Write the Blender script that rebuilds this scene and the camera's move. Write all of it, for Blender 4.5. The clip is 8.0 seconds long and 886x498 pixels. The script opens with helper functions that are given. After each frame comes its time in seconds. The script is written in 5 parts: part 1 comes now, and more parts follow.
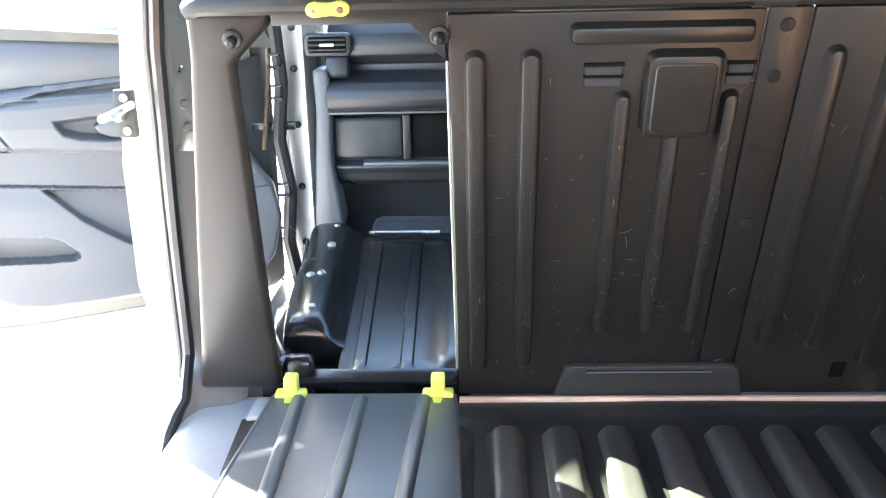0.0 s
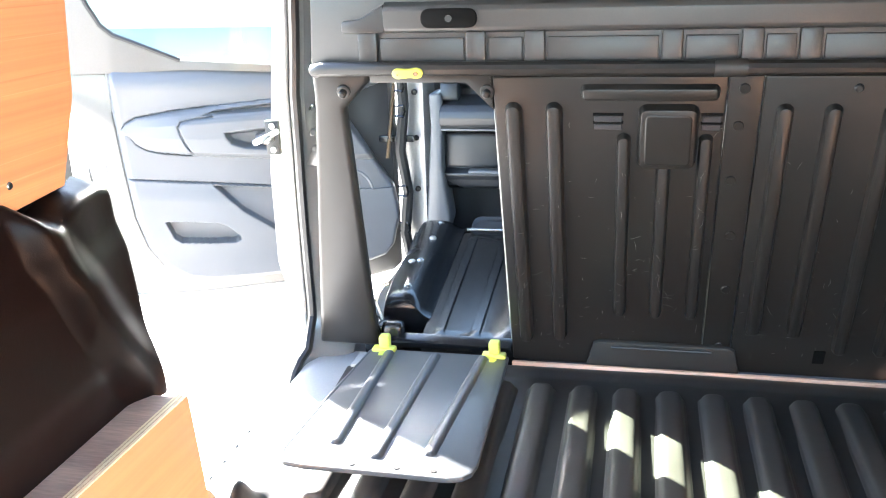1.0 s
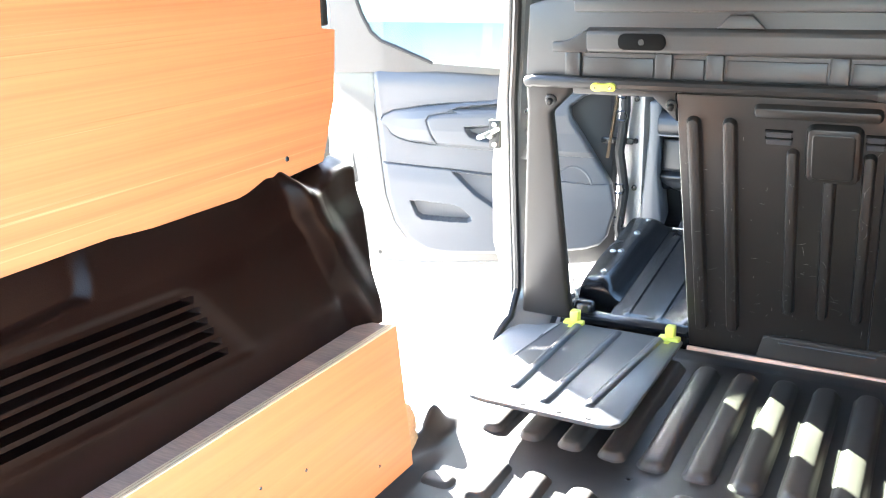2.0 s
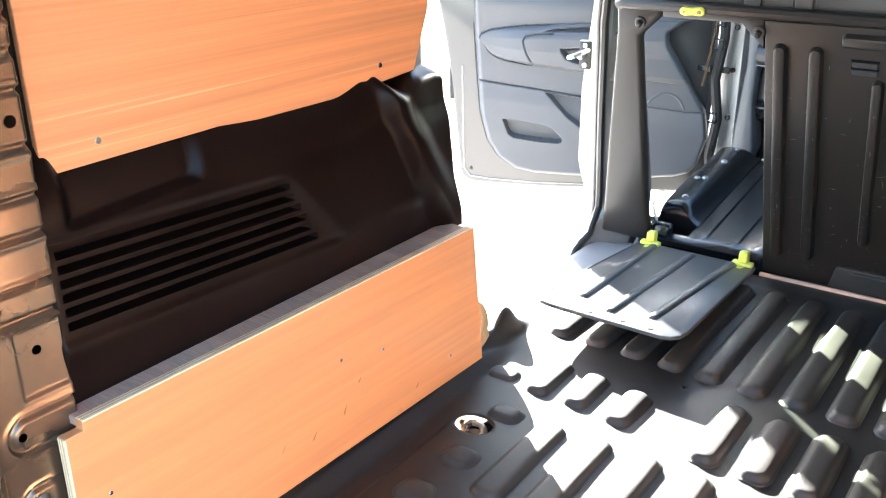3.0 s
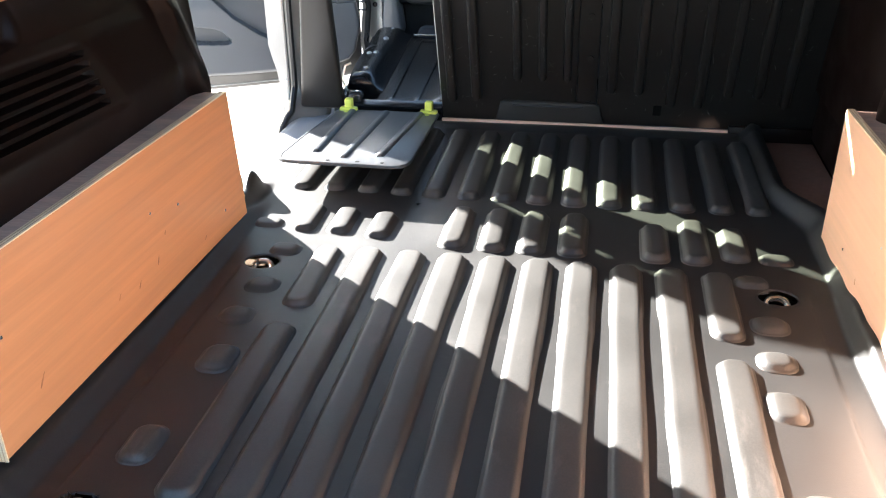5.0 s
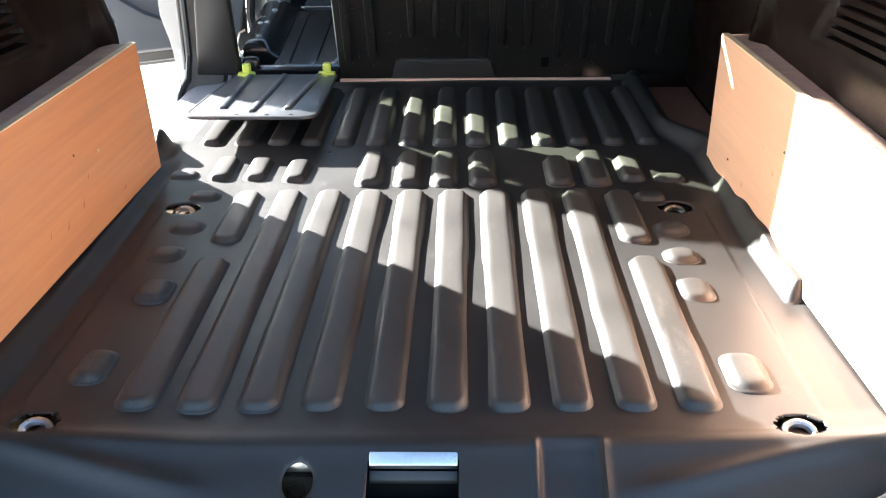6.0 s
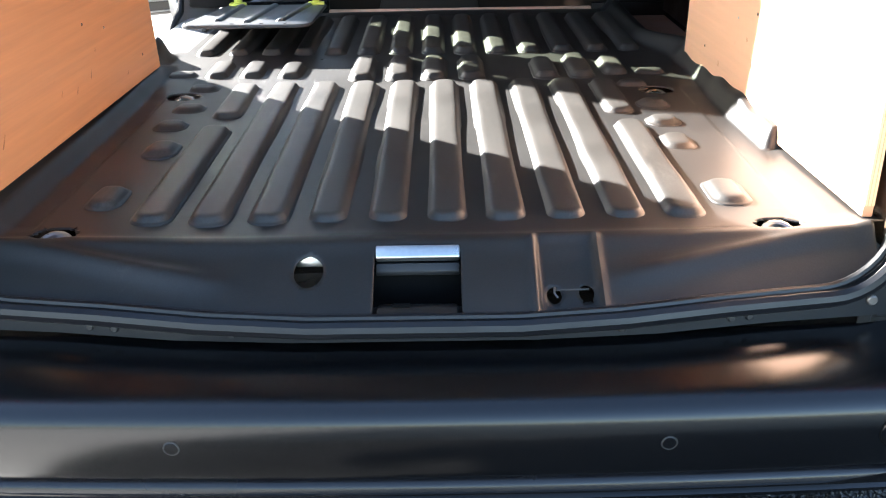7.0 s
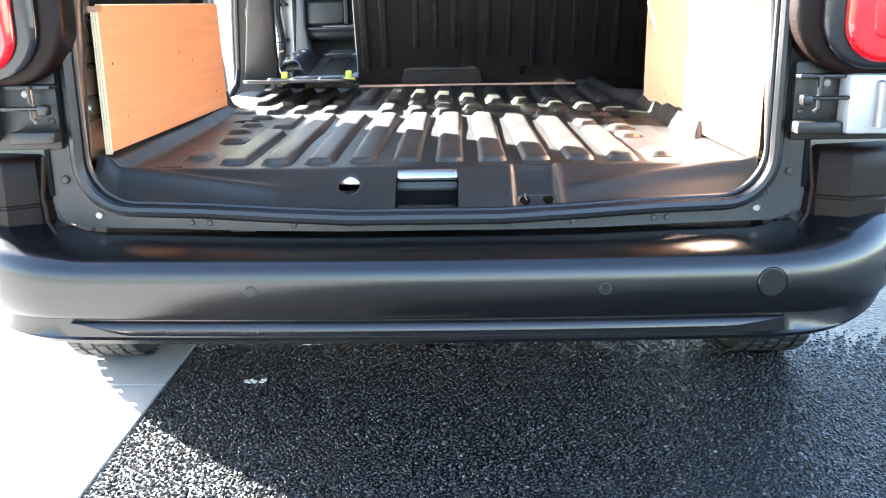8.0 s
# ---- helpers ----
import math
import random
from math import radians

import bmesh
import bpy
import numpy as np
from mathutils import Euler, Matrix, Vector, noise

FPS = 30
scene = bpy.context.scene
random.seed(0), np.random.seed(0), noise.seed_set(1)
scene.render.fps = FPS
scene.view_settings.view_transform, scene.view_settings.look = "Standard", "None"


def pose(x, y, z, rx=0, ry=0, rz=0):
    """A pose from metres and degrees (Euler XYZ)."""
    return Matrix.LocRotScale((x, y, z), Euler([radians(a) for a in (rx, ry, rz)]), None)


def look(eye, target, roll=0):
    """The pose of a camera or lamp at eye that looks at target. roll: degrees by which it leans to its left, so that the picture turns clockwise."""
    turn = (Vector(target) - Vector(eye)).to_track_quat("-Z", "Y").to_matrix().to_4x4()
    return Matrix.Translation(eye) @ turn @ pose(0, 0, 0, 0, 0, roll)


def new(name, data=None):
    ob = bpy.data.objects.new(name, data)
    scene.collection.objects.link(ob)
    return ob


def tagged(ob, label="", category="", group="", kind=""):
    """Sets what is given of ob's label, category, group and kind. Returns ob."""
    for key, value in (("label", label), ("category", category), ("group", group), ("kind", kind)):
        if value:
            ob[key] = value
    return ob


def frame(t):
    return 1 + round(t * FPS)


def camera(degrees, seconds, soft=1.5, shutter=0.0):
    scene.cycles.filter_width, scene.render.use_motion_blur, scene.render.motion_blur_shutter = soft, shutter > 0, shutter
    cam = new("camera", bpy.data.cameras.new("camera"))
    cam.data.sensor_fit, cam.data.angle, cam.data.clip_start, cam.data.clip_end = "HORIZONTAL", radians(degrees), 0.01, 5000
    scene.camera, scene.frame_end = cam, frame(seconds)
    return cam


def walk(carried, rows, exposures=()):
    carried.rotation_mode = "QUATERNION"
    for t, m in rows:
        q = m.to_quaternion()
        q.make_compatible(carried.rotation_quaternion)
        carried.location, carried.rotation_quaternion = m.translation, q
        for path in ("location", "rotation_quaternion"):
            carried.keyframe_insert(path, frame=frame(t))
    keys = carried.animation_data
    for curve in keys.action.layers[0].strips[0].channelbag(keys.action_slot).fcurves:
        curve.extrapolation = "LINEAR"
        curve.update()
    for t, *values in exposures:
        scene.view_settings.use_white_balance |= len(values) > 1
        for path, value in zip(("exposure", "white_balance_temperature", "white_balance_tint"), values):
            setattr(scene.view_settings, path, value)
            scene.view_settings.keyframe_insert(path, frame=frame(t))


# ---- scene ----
cam = camera(52.0, 8.0, soft=1.1)
PATH = [
    (0, (-0.269, 0.469, 1.308), (-0.35, 2.37, 0.694), -1.3),
    (0.5, (-0.184, 0.293, 1.386), (-0.401, 2.184, 0.773), -2.0),
    (1, (-0.059, 0.068, 1.44), (-0.472, 1.925, 0.824), -1.8),
    (1.5, (0.056, -0.153, 1.493), (-0.6, 1.636, 0.887), -1.5),
    (1.7, (0.095, -0.174, 1.506), (-0.686, 1.562, 0.895), -1.5),
    (2.8, (0.265, -0.249, 1.503), (-0.842, 1.279, 0.839), -1.1),
    (3, (0.25, -0.273, 1.508), (-0.831, 1.23, 0.75), -0.3),
    (3.5, (0.188, -0.354, 1.49), (-0.814, 1.129, 0.597), 0.2),
    (4, (0.15, -0.452, 1.464), (-0.58, 1.182, 0.57), -0.1),
    (4.5, (0.145, -0.553, 1.463), (-0.371, 1.158, 0.565), -0.6),
    (5, (0.145, -0.686, 1.445), (-0.174, 1.079, 0.559), -0.7),
    (5.2, (0.141, -0.725, 1.436), (-0.108, 1.05, 0.548), -0.7),
    (6.3, (0.044, -0.874, 1.294), (0.03, 0.926, 0.423), -1.0),
    (6.5, (0.035, -0.905, 1.254), (0.032, 0.898, 0.388), -1.1),
    (7, (0.04, -1.029, 1.117), (0.036, 0.786, 0.277), -0.9),
    (7.5, (0.06, -1.235, 0.977), (0.054, 0.625, 0.241), -0.8),
    (8, (0.061, -1.608, 0.909), (0.026, 0.322, 0.385), -0.9),
]
EXPOSURES = [(0.0, 5.55), (0.7, 5.7), (1.6, 5.7), (2.8, 5.05), (3.5, 4.65), (5.0, 4.2), (6.3, 4.1), (7.0, 4.05), (7.5, 4.5), (8.0, 5.0)]
walk(cam, [(t, look(eye, target, roll)) for t, eye, target, roll in PATH], EXPOSURES)

# ---- world and sun ----
scene.view_settings.use_white_balance = True
scene.view_settings.white_balance_temperature = 6150
SUN_AZ, SUN_EL = radians(-53.0), radians(22.0)
to_sun = Vector((math.sin(SUN_AZ) * math.cos(SUN_EL), math.cos(SUN_AZ) * math.cos(SUN_EL), math.sin(SUN_EL)))
world = bpy.data.worlds.new("sky")
scene.world = world
world.use_nodes = True
wn = world.node_tree.nodes
sky = wn.new("ShaderNodeTexSky")
sky.sky_type = "NISHITA"
sky.sun_disc = False
sky.sun_elevation, sky.sun_rotation = SUN_EL, SUN_AZ % (2 * math.pi)
wn["Background"].inputs[1].default_value = 0.05
world.node_tree.links.new(sky.outputs[0], wn["Background"].inputs[0])
sun_data = bpy.data.lights.new("sun", "SUN")
sun_data.energy, sun_data.angle, sun_data.color = 5.0, radians(0.53), (1.0, 0.94, 0.86)
sun = new("sun", sun_data)
sun.matrix_world = look(to_sun * 20, (0, 0, 0))


# ---- materials ----
def material(name, base, rough=0.5, metal=0.0, vary=0.15, scale=6.0, grain=120.0, bump=0.08, stretch=(1, 1, 1), dark=None, coat=0.0, rough_vary=0.12, spec=0.5):
    """A procedural surface: colour and roughness vary at two scales, fine relief from the grain."""
    m = bpy.data.materials.new(name)
    m.use_nodes = True
    nodes, link = m.node_tree.nodes, m.node_tree.links.new
    bsdf = nodes["Principled BSDF"]
    coord, mapping = nodes.new("ShaderNodeTexCoord"), nodes.new("ShaderNodeMapping")
    mapping.inputs["Scale"].default_value = stretch
    link(coord.outputs["Object"], mapping.inputs[0])
    big, fine = nodes.new("ShaderNodeTexNoise"), nodes.new("ShaderNodeTexNoise")
    big.inputs["Scale"].default_value, big.inputs["Detail"].default_value = scale, 5.0
    fine.inputs["Scale"].default_value, fine.inputs["Detail"].default_value = grain, 3.0
    for n in (big, fine):
        link(mapping.outputs[0], n.inputs["Vector"])
    both = nodes.new("ShaderNodeMix")
    both.data_type = "FLOAT"
    both.inputs[0].default_value = 0.4
    link(big.outputs[0], both.inputs[2])
    link(fine.outputs[0], both.inputs[3])
    ramp = nodes.new("ShaderNodeValToRGB")
    lo = dark or tuple(c * (1 - vary) for c in base)
    hi = tuple(min(1.0, c * (1 + vary)) for c in base)
    ramp.color_ramp.elements[0].position, ramp.color_ramp.elements[1].position = 0.33, 0.67
    ramp.color_ramp.elements[0].color, ramp.color_ramp.elements[1].color = (*lo, 1), (*hi, 1)
    link(both.outputs[0], ramp.inputs[0])
    link(ramp.outputs[0], bsdf.inputs["Base Color"])
    spread = nodes.new("ShaderNodeMapRange")
    spread.inputs["From Min"].default_value, spread.inputs["From Max"].default_value = 0.3, 0.7
    spread.inputs["To Min"].default_value, spread.inputs["To Max"].default_value = max(0.03, rough - rough_vary), min(1, rough + rough_vary)
    link(big.outputs[0], spread.inputs["Value"])
    link(spread.outputs[0], bsdf.inputs["Roughness"])
    relief = nodes.new("ShaderNodeBump")
    relief.inputs["Strength"].default_value, relief.inputs["Distance"].default_value = bump, 0.002
    link(fine.outputs[0], relief.inputs["Height"])
    link(relief.outputs[0], bsdf.inputs["Normal"])
    bsdf.inputs["Metallic"].default_value = metal
    bsdf.inputs["Coat Weight"].default_value = coat
    bsdf.inputs["Specular IOR Level"].default_value = spec
    return m


def scuffed(m, colour, amount=0.5, scale=9.0, along=(1, 1, 1), edge=0.62):
    """Lays irregular scuffs or dust of another colour over a material."""
    nodes, link = m.node_tree.nodes, m.node_tree.links.new
    bsdf = nodes["Principled BSDF"]
    old = bsdf.inputs["Base Color"].links[0].from_socket
    coord, mapping, spots = nodes.new("ShaderNodeTexCoord"), nodes.new("ShaderNodeMapping"), nodes.new("ShaderNodeTexNoise")
    mapping.inputs["Scale"].default_value = along
    spots.inputs["Scale"].default_value, spots.inputs["Detail"].default_value, spots.inputs["Roughness"].default_value = scale, 8.0, 0.7
    link(coord.outputs["Object"], mapping.inputs[0])
    link(mapping.outputs[0], spots.inputs["Vector"])
    cut = nodes.new("ShaderNodeMapRange")
    cut.inputs["From Min"].default_value, cut.inputs["From Max"].default_value = edge, edge + 0.12
    cut.inputs["To Max"].default_value = amount
    link(spots.outputs[0], cut.inputs["Value"])
    mix = nodes.new("ShaderNodeMix")
    mix.data_type = "RGBA"
    link(cut.outputs[0], mix.inputs["Factor"])
    link(old, mix.inputs[6])
    mix.inputs[7].default_value = (*colour, 1)
    link(mix.outputs[2], bsdf.inputs["Base Color"])
    return m


RUBBER = scuffed(material("black_moulded_liner", (0.018, 0.0172, 0.0162), 0.52, rough_vary=0.05, vary=0.3, scale=5, grain=420, bump=0.12, spec=0.3), (0.1, 0.09, 0.08), 0.3, 7.0)
scuffed(RUBBER, (0.3, 0.28, 0.25), 0.6, 60.0, (1, 0.35, 1), 0.755)
RUBBER_WORN = scuffed(material("worn_liner_crown", (0.036, 0.034, 0.031), 0.52, rough_vary=0.06, vary=0.3, scale=7, grain=420, bump=0.12, spec=0.25), (0.1, 0.09, 0.08), 0.5, 16.0, (1, 0.25, 1), 0.58)
scuffed(RUBBER_WORN, (0.4, 0.38, 0.34), 0.7, 60.0, (1, 0.3, 1), 0.74)
for worn in (RUBBER, RUBBER_WORN):
    skin = worn.node_tree.nodes["Principled BSDF"]
    skin.inputs["Coat Weight"].default_value, skin.inputs["Coat Roughness"].default_value = 0.3, 0.45
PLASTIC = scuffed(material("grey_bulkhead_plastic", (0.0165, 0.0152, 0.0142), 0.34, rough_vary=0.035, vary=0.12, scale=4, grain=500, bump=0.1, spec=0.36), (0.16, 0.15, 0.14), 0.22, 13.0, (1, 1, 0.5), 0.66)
PLASTIC_UPPER = material("grey_upper_panel", (0.04, 0.0395, 0.039), 0.36, vary=0.12, scale=4, grain=400, bump=0.06, rough_vary=0.03)
SCRATCH = material("pale_scratched_plastic", (0.19, 0.185, 0.18), 0.6, vary=0.4, scale=40)
STAIN = material("dark_wood_stain", (0.45, 0.18, 0.075), 0.6, vary=0.3, scale=60)
PLY_GLUE = material("brown_ply_layer", (0.66, 0.44, 0.27), 0.7, vary=0.2, scale=30)
PLASTIC_DARK = material("dark_grey_plastic", (0.026, 0.025, 0.024), 0.5, vary=0.15, grain=500, bump=0.08)
# Black plastic; the red tint is bounce light from the plywood, mixed into the colour.
TRIM = scuffed(material("black_trim_red_bounce", (0.0085, 0.0043, 0.0033), 0.4, vary=0.2, grain=600, bump=0.15, spec=0.13), (0.09, 0.08, 0.07), 0.3, 14.0, (1, 1, 1), 0.67)
BUMPER = material("satin_bumper_plastic", (0.0045, 0.0044, 0.0047), 0.21, spec=0.6, vary=0.12, scale=3, grain=900, bump=0.05, rough_vary=0.04)
# Dark grey flap; the sky's blue sheen is put into its lighter base colour.
FLAP = scuffed(material("sky_sheen_flap_plastic", (0.054, 0.058, 0.063), 0.4, vary=0.1, scale=4, grain=500, bump=0.08, rough_vary=0.03, spec=0.38), (0.2, 0.2, 0.2), 0.25, 12.0)
BUMPER_DARK = material("gloss_black_strip", (0.012, 0.012, 0.014), 0.22, vary=0.1)
PLY = scuffed(material("orange_plywood_face", (0.76, 0.325, 0.14), 0.45, vary=0.16, scale=1.6, grain=9, bump=0.06, stretch=(1, 0.22, 26), coat=0.15), (0.96, 0.62, 0.36), 0.6, 5.0, (1, 0.16, 34), 0.6)
scuffed(PLY, (0.45, 0.13, 0.035), 0.55, 7.0, (1, 0.14, 30), 0.6)
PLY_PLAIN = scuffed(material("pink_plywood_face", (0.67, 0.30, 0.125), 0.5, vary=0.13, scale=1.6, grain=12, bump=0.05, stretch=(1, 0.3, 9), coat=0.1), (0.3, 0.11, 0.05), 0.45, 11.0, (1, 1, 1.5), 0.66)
# The same plywood with sunlight put into its colour, for the right-hand box.
PLY_SUNLIT = scuffed(material("sunlit_plywood_face", (0.82, 0.47, 0.29), 0.5, vary=0.08, scale=1.6, grain=12, bump=0.05, stretch=(1, 0.3, 9), coat=0.1), (0.4, 0.18, 0.09), 0.35, 11.0, (1, 1, 1.5), 0.67)
PLY_TOP = material("brown_plywood_board", (0.55, 0.36, 0.27), 0.55, vary=0.25, scale=5, grain=40, stretch=(1, 8, 8))
PLY_EDGE = material("pale_plywood_edge", (0.92, 0.70, 0.45), 0.7, vary=0.14, scale=8, grain=60, stretch=(4, 1, 60))
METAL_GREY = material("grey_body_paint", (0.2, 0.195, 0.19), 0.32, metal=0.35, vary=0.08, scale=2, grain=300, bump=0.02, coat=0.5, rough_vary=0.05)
# Brown metal; on the rear pillars this is plywood reflection put into the colour.
METAL_BROWN = material("brown_metal_ply_reflection", (0.235, 0.17, 0.115), 0.27, metal=0.75, vary=0.08, scale=4, grain=60, bump=0.015, rough_vary=0.02)
DOOR_METAL = material("bronze_grey_door_paint", (0.105, 0.1, 0.096), 0.33, metal=0.3, vary=0.08, scale=2, grain=300, bump=0.02, coat=0.4, rough_vary=0.05)
FLANGE = material("dark_grey_flange_paint", (0.018, 0.0185, 0.019), 0.38, vary=0.12, scale=5, grain=300, bump=0.03)
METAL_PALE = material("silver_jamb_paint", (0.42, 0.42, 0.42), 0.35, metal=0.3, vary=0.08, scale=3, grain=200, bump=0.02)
STEEL_DULL = material("dull_zinc_steel", (0.32, 0.29, 0.26), 0.34, metal=0.9, vary=0.15, grain=200)
STEEL = material("bright_steel", (0.6, 0.6, 0.58), 0.28, metal=1.0, vary=0.1, grain=200)
BLACK_GLOSS = material("gloss_black_metal", (0.006, 0.0068, 0.0084), 0.26, vary=0.1, scale=5, grain=200, bump=0.01, coat=0.05, rough_vary=0.015)
BLACK_SOFT = material("black_rubber_seal", (0.007, 0.007, 0.008), 0.4, vary=0.15, grain=300)
# Near-black for black steel, and for shade painted into hollows and inner skins.
VOID = material("black_steel_and_hollow_shade", (0.004, 0.004, 0.004), 0.7, vary=0.2, spec=0.1)
CARD = material("grey_door_card", (0.1, 0.104, 0.114), 0.4, vary=0.08, scale=3, grain=600, bump=0.12)
CARD_DARK = material("dark_door_card", (0.024, 0.025, 0.029), 0.5, vary=0.12, grain=600, bump=0.12)
DASH = material("charcoal_dashboard", (0.021, 0.023, 0.027), 0.36, vary=0.12, scale=3, grain=500, bump=0.1)
CARPET = material("grey_seat_fabric", (0.034, 0.036, 0.041), 0.9, vary=0.25, scale=20, grain=400, bump=0.4)
YELLOW = material("lime_yellow_plastic", (0.62, 0.66, 0.09), 0.45, vary=0.08, grain=200)
TYRE = material("tyre_rubber", (0.02, 0.02, 0.02), 0.75, vary=0.25, grain=200, bump=0.2)
RIM = material("grey_wheel_rim", (0.3, 0.3, 0.3), 0.4, metal=0.7, vary=0.1)
RED = material("red_lamp_lens", (0.55, 0.006, 0.012), 0.12, vary=0.1, coat=1.0)
FOAM = material("tan_foam", (0.44, 0.33, 0.19), 0.9, vary=0.25, scale=30, grain=200, bump=0.5)
BARE = material("brown_floor_board", (0.3, 0.17, 0.125), 0.6, vary=0.2, scale=7, grain=60)
CONCRETE = scuffed(material("pale_concrete", (0.33, 0.32, 0.3), 0.85, vary=0.12, scale=4, grain=70, bump=0.3), (0.2, 0.19, 0.18), 0.6, 3.0)
RENDER_WALL = material("pale_render", (0.62, 0.6, 0.56), 0.85, vary=0.08)
WINDOW_DARK = material("far_window_glass", (0.05, 0.06, 0.07), 0.12, vary=0.1)


def asphalt():
    m = material("asphalt", (0.05, 0.05, 0.051), 0.42, vary=0.25, scale=2.5, grain=60, bump=0.0, spec=0.65)
    nodes, link = m.node_tree.nodes, m.node_tree.links.new
    bsdf = nodes["Principled BSDF"]
    coord, cells = nodes.new("ShaderNodeTexCoord"), nodes.new("ShaderNodeTexVoronoi")
    cells.inputs["Scale"].default_value = 130
    link(coord.outputs["Object"], cells.inputs["Vector"])
    tone = nodes.new("ShaderNodeValToRGB")
    e = tone.color_ramp.elements
    e[0].position, e[0].color = 0.0, (0.006, 0.0058, 0.0056, 1)
    e[1].position, e[1].color = 1.0, (0.07, 0.07, 0.07, 1)
    e.new(0.7).color = (0.011, 0.0107, 0.0103, 1)
    split = nodes.new("ShaderNodeSeparateColor")
    link(cells.outputs["Color"], split.inputs[0])
    link(split.outputs[0], tone.inputs[0])
    link(tone.outputs[0], bsdf.inputs["Base Color"])
    relief = nodes.new("ShaderNodeBump")
    relief.inputs["Strength"].default_value, relief.inputs["Distance"].default_value = 0.6, 0.008
    relief.invert = True
    link(cells.outputs["Distance"], relief.inputs["Height"])
    link(relief.outputs[0], bsdf.inputs["Normal"])
    return m


ASPHALT = asphalt()


def chips_material():
    m = material("asphalt_chips", (0.03, 0.03, 0.031), 0.32, vary=0.3, grain=300, spec=0.36)
    nodes, link = m.node_tree.nodes, m.node_tree.links.new
    bsdf, geo, tone = nodes["Principled BSDF"], nodes.new("ShaderNodeNewGeometry"), nodes.new("ShaderNodeValToRGB")
    e = tone.color_ramp.elements
    e[0].position, e[0].color = 0.0, (0.004, 0.0038, 0.0035, 1)
    e[1].position, e[1].color = 1.0, (0.15, 0.145, 0.14, 1)
    e.new(0.6).color = (0.007, 0.0066, 0.006, 1)
    e.new(0.85).color = (0.016, 0.0155, 0.014, 1)
    e.new(0.96).color = (0.07, 0.066, 0.06, 1)
    link(geo.outputs["Random Per Island"], tone.inputs[0])
    link(tone.outputs[0], bsdf.inputs["Base Color"])
    return m


CHIPS = chips_material()


def glass(name, tint):
    m = bpy.data.materials.new(name)
    m.use_nodes = True
    nodes, link = m.node_tree.nodes, m.node_tree.links.new
    nodes.remove(nodes["Principled BSDF"])
    clear, gloss, mix, fres = (nodes.new("ShaderNode" + k) for k in ("BsdfTransparent", "BsdfGlossy", "MixShader", "Fresnel"))
    clear.inputs[0].default_value = (*tint, 1)
    gloss.inputs["Roughness"].default_value = 0.02
    fres.inputs[0].default_value = 1.45
    link(fres.outputs[0], mix.inputs[0])
    link(clear.outputs[0], mix.inputs[1])
    link(gloss.outputs[0], mix.inputs[2])
    link(mix.outputs[0], nodes["Material Output"].inputs[0])
    return m


GLASS = glass("green_tinted_glass", (0.84, 0.89, 0.8))
CLEAR = glass("windscreen_glass", (0.86, 0.88, 0.86))


# ---- mesh helpers ----
def part(name, bm, mat, parent=None, label="", smooth=35):
    """Links a bmesh as one mesh object, under a thing or a part if given."""
    bmesh.ops.recalc_face_normals(bm, faces=bm.faces)
    me = bpy.data.meshes.new(name)
    bm.to_mesh(me)
    bm.free()
    me.materials.append(mat)
    me.shade_smooth()
    me.set_sharp_from_angle(angle=radians(smooth))
    ob = new(name, me)
    if parent:
        ob.parent = parent
        if parent.type == "EMPTY":
            ob.matrix_parent_inverse = parent.matrix_basis.inverted()
    if label:
        ob["label"] = label
    return ob


def thing(name, place, label, category, group="", kind=""):
    ob = new(name)
    ob.empty_display_size = 0.05
    ob.location = place
    return tagged(ob, label, category, group, kind)


def solo(name, bm, mat, label="", category="", group="", kind="", smooth=35):
    return tagged(part(name, bm, mat, smooth=smooth), label, category, group, kind)


def box(lo, hi, bevel=0.0, segments=2, bm=None):
    own = bmesh.new()
    bmesh.ops.create_cube(own, size=1.0)
    for v in own.verts:
        v.co = Vector([lo[k] + (v.co[k] + 0.5) * (hi[k] - lo[k]) for k in range(3)])
    if bevel:
        bmesh.ops.bevel(own, geom=own.edges[:], offset=bevel, segments=segments, affect="EDGES", profile=0.5)
    return merge(bm, own)


def merge(bm, other):
    """Adds other to bm, or returns other if there is no bm."""
    if bm is None:
        return other
    me = bpy.data.meshes.new("tmp")
    other.to_mesh(me)
    other.free()
    bm.from_mesh(me)
    bpy.data.meshes.remove(me)
    return bm


def prism(points, axis, a, b, bevel=0.0, segments=2, bm=None):
    """A polygon drawn in the other two axes, drawn out along axis from a to b."""
    own = bmesh.new()
    k = "xyz".index(axis)

    def at(p, depth):
        q = list(p)
        q.insert(k, depth)
        return own.verts.new(q)

    low, high = [at(p, a) for p in points], [at(p, b) for p in points]
    own.faces.new(low)
    own.faces.new(high[::-1])
    n = len(points)
    for i in range(n):
        own.faces.new((low[i], high[i], high[(i + 1) % n], low[(i + 1) % n]))
    bmesh.ops.recalc_face_normals(own, faces=own.faces)
    if bevel:
        bmesh.ops.bevel(own, geom=own.edges[:], offset=bevel, segments=segments, affect="EDGES", profile=0.5)
    return merge(bm, own)


def loft(rings, bm=None, closed=True, caps=True):
    """Skins rings of points, each with the same count."""
    own = bm or bmesh.new()
    rows = [[own.verts.new(p) for p in ring] for ring in rings]
    n = len(rows[0])
    for a, b in zip(rows, rows[1:]):
        for i in range(n if closed else n - 1):
            own.faces.new((a[i], a[(i + 1) % n], b[(i + 1) % n], b[i]))
    if closed and caps:
        own.faces.new(rows[0][::-1])
        own.faces.new(rows[-1])
    return own


